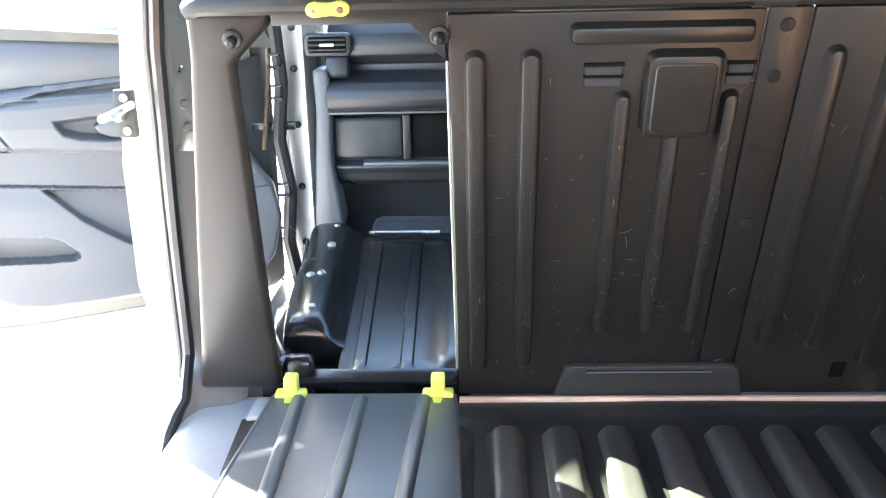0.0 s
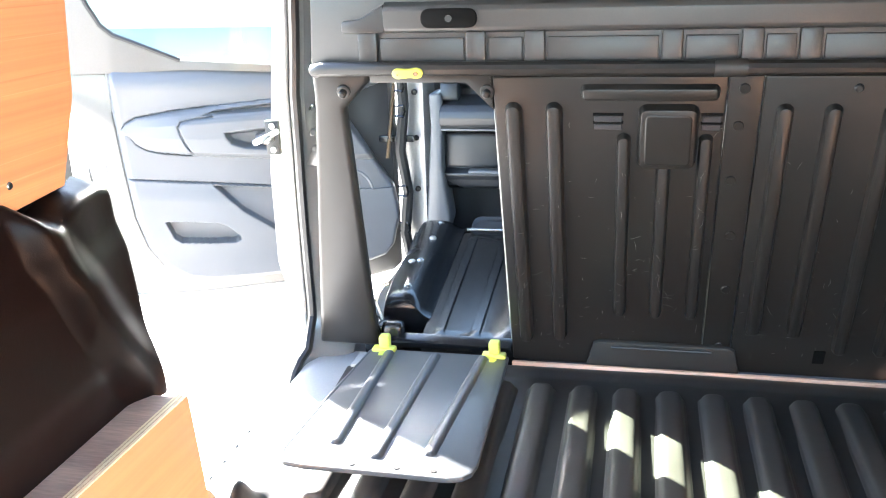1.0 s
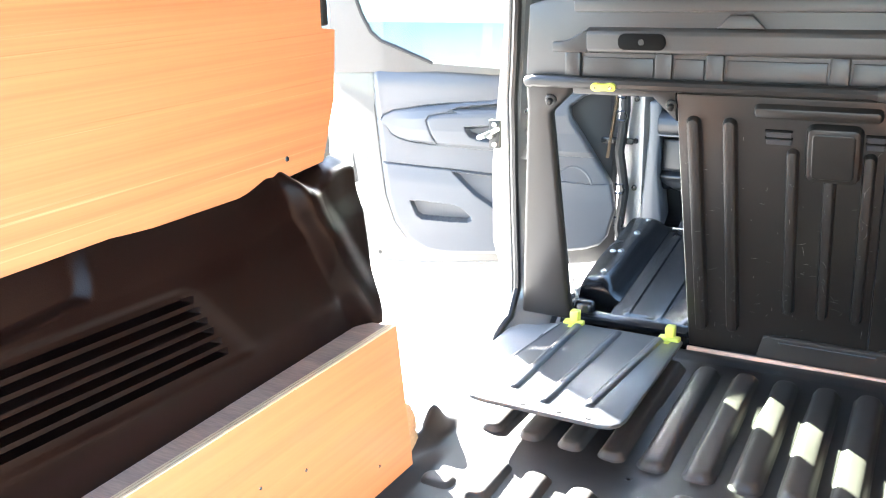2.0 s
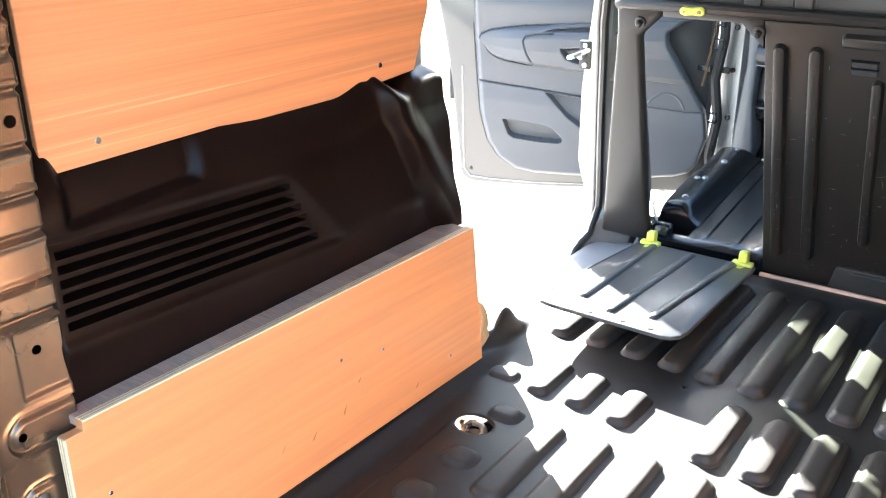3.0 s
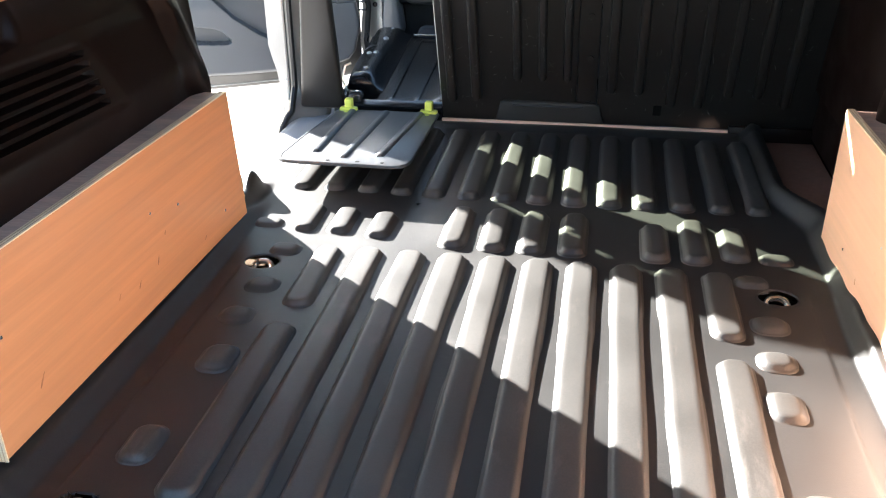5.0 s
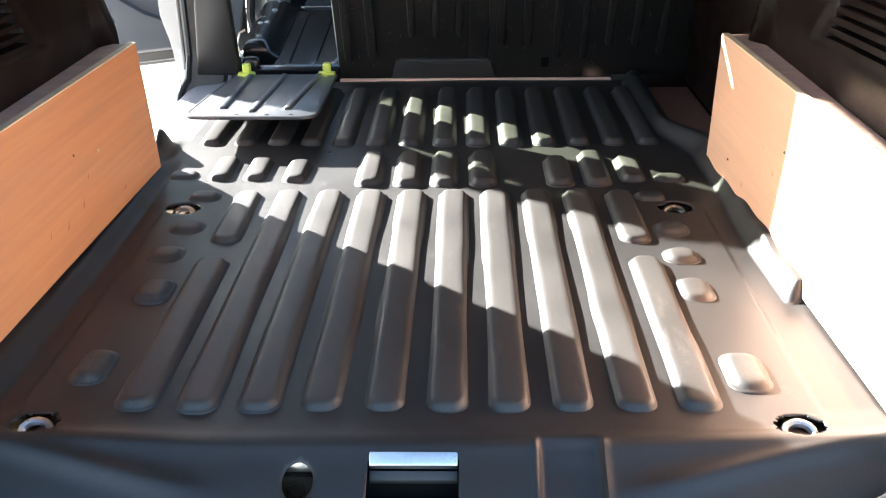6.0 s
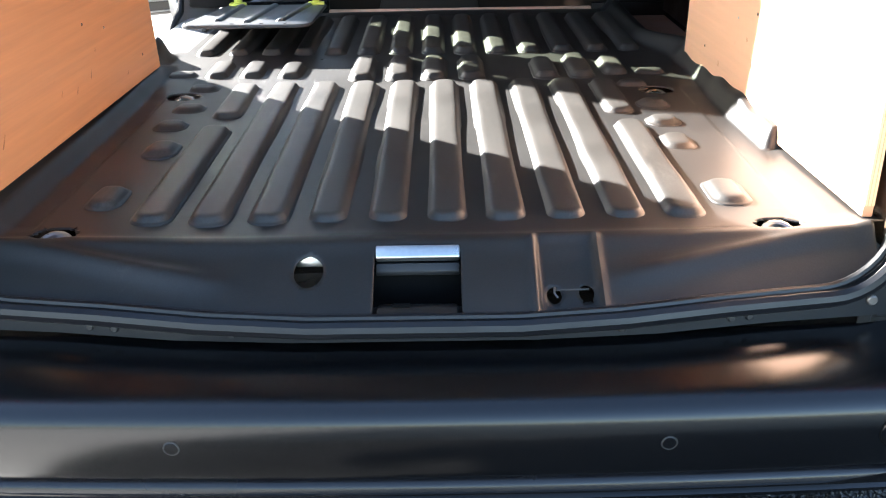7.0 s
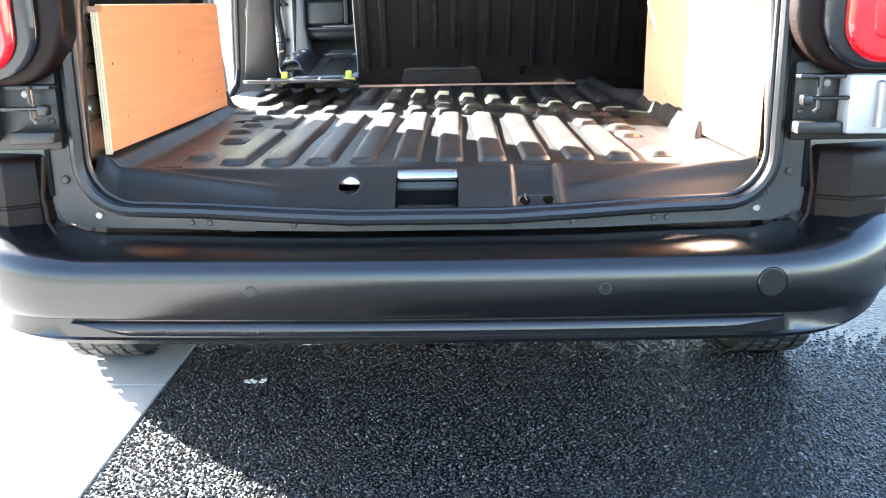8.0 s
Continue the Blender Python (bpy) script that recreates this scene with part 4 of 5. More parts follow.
# ---- bulkhead ----
def bulkhead():
    wall = thing("bulkhead", (0.0, 1.81, 0.63), "scuffed grey plastic bulkhead panel with raised ribs", "bulkhead")
    part("foot_filler", box((0.502, 1.818, 0.566), (0.736, 1.836, 0.625), 0.002), TRIM, wall)

    def lay(name, bm, mat=PLASTIC, label="", parent=wall):
        return part(name, placed(bm, MB), mat, parent, label)

    centre = lay("panel", box((-0.306, -0.022, -0.016), (0.079, 0.652, 0.0), 0.004))
    for x, v0, v1, w in ((-0.273, 0.04, 0.605, 0.029), (-0.203, 0.05, 0.605, 0.029), (-0.0845, 0.125, 0.545, 0.024), (-0.0155, 0.125, 0.487, 0.024), (0.052, 0.125, 0.545, 0.024)):
        lay("rib", emboss(x - w / 2, x + w / 2, v0, v1, w / 2, 0.014, 0.005), parent=centre)
    lay("rib", emboss(-0.157, 0.068, 0.611, 0.639, 0.010, 0.014, 0.005), parent=centre)
    boss = lay("boss", emboss(-0.0615, 0.0385, 0.478, 0.602, 0.016, 0.017, 0.006), parent=centre)
    lay("boss_face", emboss(-0.050, 0.027, 0.490, 0.590, 0.010, 0.0025, 0.003, 0.0165), parent=boss)
    for x0, x1 in ((-0.135, -0.088), (0.043, 0.074)):
        for k in range(2):
            bar = lay("slot", box((x0, 0.552 + 0.016 * k, 0.0), (x1, 0.564 + 0.016 * k, 0.0035), 0.0015, 1), CARPET, "worn grey slot bar", centre)
            lay("gap", box((x0 - 0.002, 0.5635 + 0.016 * k, 0.0), (x1 + 0.002, 0.5685 + 0.016 * k, 0.0025), 0.0005, 1), VOID, parent=bar)
    recess = lay("foot_panel", prism(((-0.152, -0.022), (-0.135, 0.048), (-0.123, 0.054), (0.130, 0.054), (0.143, 0.046), (0.158, -0.022)), "z", 0.0, 0.012, 0.003), PLASTIC_DARK)
    lay("lip", box((-0.1, 0.042, 0.012), (0.1, 0.048, 0.018), 0.002, 1), PLASTIC, parent=recess)
    lay("seam_strip", box((0.081, -0.022, -0.016), (0.134, 0.652, -0.002), 0.002))
    for v in (0.05, 0.2, 0.33, 0.45, 0.56, 0.63):
        lay("rivet", disc((0.105 + 0.008 * math.sin(v * 40), v, -0.002), (0, 0, 1), 0.009, 0.003, 16, lip=0.001), PLASTIC)
    right = lay("panel", box((0.136, -0.022, -0.016), (0.724, 0.652, -0.001), 0.004))
    for x, v0 in ((0.172, 0.09), (0.247, 0.09), (0.335, 0.05), (0.41, 0.05), (0.485, 0.09), (0.56, 0.09), (0.635, 0.06)):
        lay("rib", emboss(x - 0.014, x + 0.014, v0, 0.603, 0.014, 0.014, 0.005, -0.001), parent=right)
    lay("slot", box((0.292, 0.018, -0.001), (0.314, 0.052, 0.002), 0.001, 1), VOID, parent=right)
    lay("bolt", disc((0.277, 0.632, -0.001), (0, 0, 1), 0.007, 0.006, 12, lip=0.002), PLASTIC_DARK, parent=right)
    rng = random.Random(11)

    def marks(n, x0, x1, v0, v1, z, tall):
        bm = bmesh.new()
        for k in range(n):
            x, v = rng.uniform(x0, x1), v0 + (v1 - v0) * rng.random() ** 1.4
            a = rng.gauss(math.pi / 2, 0.45) if rng.random() < tall else rng.gauss(0.15, 0.35)
            l, w = 0.5 * min(0.03, 0.004 + rng.expovariate(1 / 0.007)), 0.5 * rng.uniform(0.0004, 0.0011)
            bend = rng.uniform(-0.25, 0.25) * l
            c, d = math.cos(a), math.sin(a)
            side = [(-l, 0), (0, bend), (l, 0)]
            up_, low_ = [], []
            for u, b in side:
                q = w if u == 0 else 0.3 * w
                up_.append(bm.verts.new((x + c * u - d * (b + q), v + d * u + c * (b + q), z)))
                low_.append(bm.verts.new((x + c * u - d * (b - q), v + d * u + c * (b - q), z)))
            for i in range(2):
                bm.faces.new((low_[i], low_[i + 1], up_[i + 1], up_[i]))
        return bm

    tagged(lay("scuff_marks", marks(110, -0.295, 0.075, 0.02, 0.56, 0.0005, 0.6), SCRATCH, "pale scuffs and scratches"), kind="stuff")
    tagged(lay("scuff_marks", marks(90, 0.14, 0.69, 0.02, 0.5, -0.0005, 0.5), SCRATCH, "pale scuffs and scratches"), kind="stuff")
    for x, w in ((-0.273, 0.008), (-0.203, 0.008), (-0.0845, 0.006), (-0.0155, 0.006), (0.052, 0.006)):
        tagged(lay("scuff_marks", marks(9, x - w, x + w, 0.13, 0.47, 0.0144, 0.85), SCRATCH, "pale scuffs and scratches"), kind="stuff")
    # the frame round the loading hatch
    post = lay("post", prism(((-0.742, -0.01), (-0.602, -0.01), (-0.603, 0.05), (-0.578, 0.588), (-0.524, 0.640), (-0.524, 0.662), (-0.628, 0.662), (-0.634, 0.6), (-0.655, 0.48), (-0.69, 0.28), (-0.722, 0.09)), "z", -0.03, 0.0, 0.011, 3))
    lay("head_rail", prism(((-0.523, 0.640), (-0.353, 0.640), (-0.309, 0.588), (-0.307, 0.588), (-0.307, 0.662), (-0.523, 0.662)), "z", -0.03, -0.001, 0.003))
    lay("edge_trim", box((-0.3105, 0.02, -0.03), (-0.3065, 0.59, -0.017), 0.001, 1), METAL_PALE)
    lay("foot_rail", box((-0.602, -0.008, -0.03), (-0.308, 0.012, 0.002), 0.004), BLACK_GLOSS)
    for x in (-0.573, -0.316):
        stud = lay("stud", disc((x, 0.626, 0.0), (0, 0, 1), 0.0125, 0.006, 18, lip=0.002), PLASTIC_DARK)
        lay("pin", disc((x, 0.626, 0.006), (0, 0, 1), 0.007, 0.012, 14, lip=0.003), PLASTIC, parent=stud)
    rail = [(-0.622, 0.652, -0.02), (-0.619, 0.665, -0.002), (-0.605, 0.671, 0.005), (-0.3, 0.671, 0.006), (0.69, 0.671, 0.006), (0.70, 0.671, -0.02)]
    lay("top_rail", tube(rail, 0.0125, 10), PLASTIC)
    lay("sleeve", tube([(0.055, 0.671, 0.006), (0.105, 0.671, 0.006)], 0.0145, 12), PLASTIC_DARK)
    dog = [(-0.462 + 0.012 * math.cos(a), 0.670 + 0.0095 * math.sin(a)) for a in (math.pi * (0.35 + 1.3 * k / 8) for k in range(9))]
    dog += [(-0.45, 0.6625), (-0.444, 0.663)] + [(-0.432 + 0.012 * math.cos(a), 0.671 + 0.0095 * math.sin(a)) for a in (math.pi * (-0.65 + 1.3 * k / 8) for k in range(9))] + [(-0.444, 0.678), (-0.45, 0.678)]
    latch = lay("latch", prism(dog, "z", 0.016, 0.024, 0.002), YELLOW, "lime yellow latch")
    lay("button", disc((-0.432, 0.671, 0.024), (0, 0, 1), 0.0045, 0.0012, 14, lip=0.0005), METAL_BROWN, parent=latch)
    lay("button", disc((-0.464, 0.670, 0.024), (0, 0, 1), 0.002, 0.0012, 10, lip=0.0005), METAL_BROWN, parent=latch)

    # upper half, upright
    upper = part("upper_panel", prism(((-0.628, 1.262), (0.724, 1.262), (0.724, 1.765), (-0.33, 1.765), (-0.36, 1.45), (-0.55, 1.43), (-0.62, 1.41)), "y", 1.602, 1.62, 0.005), PLASTIC_UPPER, wall)
    lefts = (-0.537, -0.349, -0.25, -0.029, 0.094, 0.181, 0.41, 0.53)
    for k, x in enumerate(lefts):
        part("strap", box((x, 1.593, 1.266), (x + 0.034, 1.606, 1.3175), 0.004), PLASTIC_UPPER, upper)
        nxt = (*lefts, 0.69)[k + 1]
        if nxt - x - 0.034 > 0.02:
            part("inset", box((x + 0.038, 1.5985, 1.268), (nxt - 0.004, 1.604, 1.307), 0.002), PLASTIC_UPPER, upper)
    part("band", prism(((1.604, 1.314), (1.595, 1.318), (1.592, 1.324), (1.590, 1.352), (1.593, 1.360), (1.604, 1.368)), "x", -0.49, 0.69, 0.002), PLASTIC_UPPER, upper)
    part("band_end", prism(((-0.565, 1.316), (-0.488, 1.316), (-0.488, 1.364), (-0.51, 1.352), (-0.53, 1.34), (-0.565, 1.336)), "y", 1.591, 1.604, 0.004), PLASTIC_UPPER, upper)
    # A raised near-black plate; the shade inside the grip is its colour.
    slot = part("grip", prism(rounded(-0.424, -0.328, 1.3235, 1.3555, 0.014), "y", 1.5875, 1.596, 0.002), VOID, upper, "dark finger grip")
    part("hole", disc((-0.376, 1.5875, 1.339), (0, -1, 0), 0.006, 0.001, 12), PLASTIC_UPPER, slot)
    for x in (-0.19, 0.17, 0.5):
        part("notch", prism(((x - 0.045, 1.366), (x - 0.02, 1.392), (x + 0.02, 1.392), (x + 0.045, 1.366)), "y", 1.592, 1.604, 0.004), PLASTIC_UPPER, upper)
    part("step_panel", box((-0.52, 1.596, 1.396), (0.69, 1.604, 1.42), 0.004), PLASTIC_UPPER, upper)
    part("window_gap", box((-0.35, 1.598, 1.43), (0.6, 1.604, 1.62), 0.003), BLACK_GLOSS, upper)
    for x in (-0.52, -0.46):
        part("rivet", disc((x, 1.602, 1.425), (0, -1, 0), 0.009, 0.004, 14, lip=0.002), PLASTIC_UPPER, upper)


def hatch_flap():
    m = Matrix.Translation((0, 1.795, 0.628)) @ Matrix.Rotation(radians(-4.8), 4, "X")
    flap = thing("hatch_flap", (-0.456, 1.79, 0.63), "dark grey bulkhead hatch flap folded onto the floor", "hatch flap")
    pts = [(-0.308, -0.006), (-0.307, -0.02), (-0.287, -0.5), (-0.291, -0.53), (-0.303, -0.548), (-0.325, -0.556), (-0.56, -0.552), (-0.592, -0.547), (-0.608, -0.535), (-0.614, -0.51), (-0.608, -0.02), (-0.606, -0.006)]
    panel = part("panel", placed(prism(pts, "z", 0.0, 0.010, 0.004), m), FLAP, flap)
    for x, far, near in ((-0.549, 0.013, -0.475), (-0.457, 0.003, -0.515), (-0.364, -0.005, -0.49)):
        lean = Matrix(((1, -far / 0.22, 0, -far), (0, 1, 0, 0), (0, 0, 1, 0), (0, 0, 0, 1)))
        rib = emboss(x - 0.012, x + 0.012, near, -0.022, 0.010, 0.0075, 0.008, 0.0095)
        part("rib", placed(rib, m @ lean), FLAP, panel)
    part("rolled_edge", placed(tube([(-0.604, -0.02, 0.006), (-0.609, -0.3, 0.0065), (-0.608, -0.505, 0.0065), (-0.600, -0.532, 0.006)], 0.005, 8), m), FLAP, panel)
    for x in (-0.482, -0.409, -0.35):
        part("hole", placed(disc((x, -0.538, 0.0098), (0, 0, 1), 0.005, 0.0012, 12), m), VOID, panel)
    for x in (-0.576, -0.339):
        clip = part("hinge", box((x - 0.010, 1.775, 0.628), (x + 0.012, 1.80, 0.672), 0.004), YELLOW, flap, "lime yellow plastic hinge")
        part("knuckle", box((x - 0.024, 1.768, 0.632), (x + 0.026, 1.792, 0.648), 0.004), YELLOW, clip)
        part("tail", box((x - 0.008, 1.735, 0.630), (x + 0.010, 1.772, 0.642), 0.004), YELLOW, clip)
    solo("carpet_scrap", prism(((-0.647, 1.60), (-0.634, 1.595), (-0.622, 1.775), (-0.655, 1.766), (-0.652, 1.70)), "z", 0.598, 0.604, 0.001), BLACK_SOFT, "dark rubber corner of matting beside the flap", "mat")
    solo("bracket", prism(((-0.646, 1.757), (-0.622, 1.762), (-0.618, 1.822), (-0.643, 1.822)), "z", 0.6042, 0.612, 0.002), METAL_PALE, "small cream bracket beside the hatch hinge", "bracket")


# ---- cab ----
def cab():
    seat = thing("passenger_seat", (-0.44, 2.05, 0.42), "folded passenger seat with glossy black steel back", "seat")
    # across the seat back: place, height over the pan, and how far it drifts outwards towards the front
    across = ((-0.604, -0.09, 0.060), (-0.606, 0.015, 0.060), (-0.604, 0.036, 0.060), (-0.598, 0.048, 0.058), (-0.588, 0.055, 0.052), (-0.572, 0.057, 0.045), (-0.556, 0.056, 0.040), (-0.547, 0.052, 0.038),
              (-0.538, 0.043, 0.036), (-0.529, 0.027, 0.035), (-0.519, 0.013, 0.034), (-0.507, 0.004, 0.033), (-0.494, 0.0, 0.032), (-0.487, 0.0, 0.032), (-0.484, 0.006, 0.031), (-0.466, 0.006, 0.030), (-0.463, 0.0, 0.030), (-0.407, 0.0, 0.020),
              (-0.404, 0.006, 0.020), (-0.386, 0.006, 0.018), (-0.383, 0.0, 0.018), (-0.352, 0.001, 0.016), (-0.336, 0.009, 0.014), (-0.318, 0.016, 0.012), (-0.296, 0.014, 0.010), (-0.286, -0.08, 0.010))
    rings = []
    for k in range(31):
        t = k / 30
        end = 1 - math.sqrt(max(0.0, 1 - max(0.0, (t - 0.93) / 0.07) ** 2))
        flat = float(step(0.0, 0.05, t) * step(0.93, 0.88, t))
        rings.append([(x - drift * t, 1.848 + 0.70 * t, 0.642 + (dz * flat if dz > 0 else dz) + 0.042 * t - 0.02 * end) for x, dz, drift in ((-0.514, -0.09, 0.034), (-0.511, 0.0, 0.034)) + across[12:]])
    part("back_shell", loft(rings), BLACK_GLOSS, seat, smooth=50)
    rings = []
    for k in range(41):
        t = 0.13 + 0.87 * k / 40
        near = math.sqrt(max(0.0, 1 - max(0.0, (0.19 - t) / 0.06) ** 2))
        end = math.sqrt(max(0.0, 1 - max(0.0, (t - 0.88) / 0.121) ** 2))
        full = 0.03 + 0.97 * end if t > 0.3 else 0.7 + 0.3 * near
        bulge = 0.010 * math.sin(math.pi * min(1.0, t * 1.5))
        rings.append([(x - drift * t - (bulge if x < -0.58 else 0.0), 1.848 + 0.70 * t, 0.642 + 0.042 * t + (dz * full * (1 - 0.3 * t) if dz > 0 else dz)) for x, dz, drift in across[:12] + ((-0.507, -0.09, 0.033),)])
    part("bolster", loft(rings), BLACK_GLOSS, seat, smooth=50)
    for x, y, z in ((-0.577, 2.003, 0.706), (-0.585, 2.172, 0.7125), (-0.606, 2.165, 0.710), (-0.590, 2.336, 0.719), (-0.597, 2.475, 0.722)):
        part("bolt", disc((x, y, z - 0.003), (0.05, -0.1, 1), 0.0095, 0.006, 12, lip=0.003), STEEL, seat)
    part("edge_bead", tube([(-0.606 - 0.06 * k / 12 - 0.010 * math.sin(math.pi * min(1.0, k / 12 * 1.6)), 1.96 + 0.5 * k / 12, 0.676 + 0.014 * k / 12) for k in range(13)], 0.004, 8), BLACK_GLOSS, seat)
    part("front_bar", tube([(-0.527, 2.50, 0.694), (-0.362, 2.50, 0.694)], 0.004), STEEL, seat)
    part("cushion", prism(((2.556, 0.56), (2.553, 0.675), (2.565, 0.70), (2.60, 0.71), (2.64, 0.69), (2.65, 0.56)), "x", -0.53, -0.30, 0.028, 4), CARPET, seat, "grey fabric cushion edge")
    part("base", box((-0.60, 1.93, 0.42), (-0.3, 2.50, 0.615), 0.01), VOID, seat)
    part("bracket", box((-0.645, 1.86, 0.56), (-0.60, 1.93, 0.66), 0.008), BLACK_GLOSS, seat)
    part("bracket", box((-0.60, 1.84, 0.60), (-0.55, 1.875, 0.675), 0.012, 3), BLACK_GLOSS, seat)
    part("wire_hook", tube([(-0.61, 1.9, 0.655), (-0.625, 1.9, 0.70), (-0.615, 1.91, 0.735), (-0.6, 1.92, 0.74)], 0.004), STEEL, seat)
    for x in (-0.64, -0.615, -0.59):
        part("bolt", disc((x, 1.857, 0.63), (0, -1, 0), 0.008, 0.008, 8, lip=0.002), STEEL, seat)

    dash = thing("dashboard", (0, 2.7, 0.7), "charcoal plastic dashboard with glovebox and air vent", "dashboard")
    body = [(2.86, 0.715), (2.76, 0.715), (2.742, 0.728), (2.735, 0.75), (2.722, 0.764), (2.722, 0.772), (2.75, 0.780), (2.758, 0.895), (2.742, 0.904), (2.706, 0.910), (2.690, 0.925), (2.684, 0.945), (2.69, 0.966), (2.71, 0.982), (2.75, 0.992), (2.785, 1.002), (2.79, 1.02), (2.765, 1.03), (2.745, 1.045), (2.74, 1.07), (2.75, 1.095), (2.79, 1.122), (2.87, 1.14), (2.99, 1.13), (2.99, 0.715)]
    part("body", prism(body, "x", -0.642, 0.72, 0.004), DASH, dash, smooth=60)
    part("end_cap", prism(((2.73, 0.99), (2.72, 1.0), (2.73, 1.045), (2.8, 1.05), (2.8, 0.99)), "x", -0.645, -0.59, 0.006), DASH, dash)
    part("seam", prism(((2.702, 0.906), (2.702, 0.911), (2.72, 0.912), (2.72, 0.905)), "x", -0.641, -0.2, 0.001), CARD, dash, "thin pale seam")
    lid = part("glovebox_lid", prism(((2.745, 0.784), (2.737, 0.79), (2.741, 0.885), (2.748, 0.893), (2.78, 0.893), (2.78, 0.784)), "x", -0.635, -0.462, 0.006), DASH, dash)
    part("tray_lip", prism(((2.724, 0.770), (2.716, 0.774), (2.718, 0.781), (2.75, 0.784), (2.75, 0.770)), "x", -0.562, -0.2, 0.002), CARD, dash, "pale tray lip")
    part("divider", box((-0.46, 2.725, 0.784), (-0.44, 2.77, 0.9), 0.004), DASH, dash)
    # A flat plate on the dash, coloured with the pocket's inner shade.
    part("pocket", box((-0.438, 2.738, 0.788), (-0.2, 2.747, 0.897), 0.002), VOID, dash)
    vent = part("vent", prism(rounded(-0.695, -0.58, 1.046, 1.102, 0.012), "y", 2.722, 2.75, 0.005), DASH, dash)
    # The duct's darkness is likewise only a near-black plate behind the slats.
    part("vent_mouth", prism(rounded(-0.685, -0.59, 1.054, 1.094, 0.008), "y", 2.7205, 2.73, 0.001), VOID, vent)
    for z in (1.062, 1.074, 1.086):
        part("slat", box((-0.682, 2.716, z - 0.0022), (-0.593, 2.724, z + 0.0022), 0.001, 1), DASH, vent)
    part("tab", box((-0.655, 2.712, 1.070), (-0.62, 2.718, 1.078), 0.001, 1), STEEL, vent)
    part("foot_panel", box((-0.66, 2.9, 0.42), (0.7, 2.94, 0.72)), CARPET, dash)
    dash.location.z += 0.033
    handle = thing("seat_lever", (-0.36, 2.6, 0.42), "small black lever under the dashboard", "lever")
    part("stem", tube([(-0.36, 2.6, 0.42), (-0.36, 2.62, 0.58), (-0.35, 2.66, 0.66)], 0.012), BLACK_SOFT, handle)
    part("knob", disc((-0.35, 2.65, 0.655), (0, 0.3, 1), 0.022, 0.03, 14, lip=0.008), BLACK_SOFT, handle)


# ---- open passenger door ----
DOOR = Matrix(((-0.883, 0, 0.469, -0.78), (-0.469, 0, -0.883, 2.735), (0, 1, 0, 0), (0, 0, 0, 1)))


def inside(poly, x, y):
    """Signed distance of points to a polygon, positive inside."""
    near, odd = np.full(x.shape, 9.0), np.zeros(x.shape, bool)
    for (ax, ay), (bx, by) in zip(poly, poly[1:] + poly[:1]):
        dx, dy = bx - ax, by - ay
        t = np.clip(((x - ax) * dx + (y - ay) * dy) / (dx * dx + dy * dy), 0, 1)
        near = np.minimum(near, np.hypot(x - ax - t * dx, y - ay - t * dy))
        if dy:
            odd ^= ((ay > y) != (by > y)) & (x < ax + (y - ay) / dy * dx)
    return np.where(odd, near, -near)


def line_gap(line, x, y):
    """Distance of points to an open line."""
    near = np.full(x.shape, 9.0)
    for (ax, ay), (bx, by) in zip(line, line[1:]):
        dx, dy = bx - ax, by - ay
        t = np.clip(((x - ax) * dx + (y - ay) * dy) / (dx * dx + dy * dy), 0, 1)
        near = np.minimum(near, np.hypot(x - ax - t * dx, y - ay - t * dy))
    return near


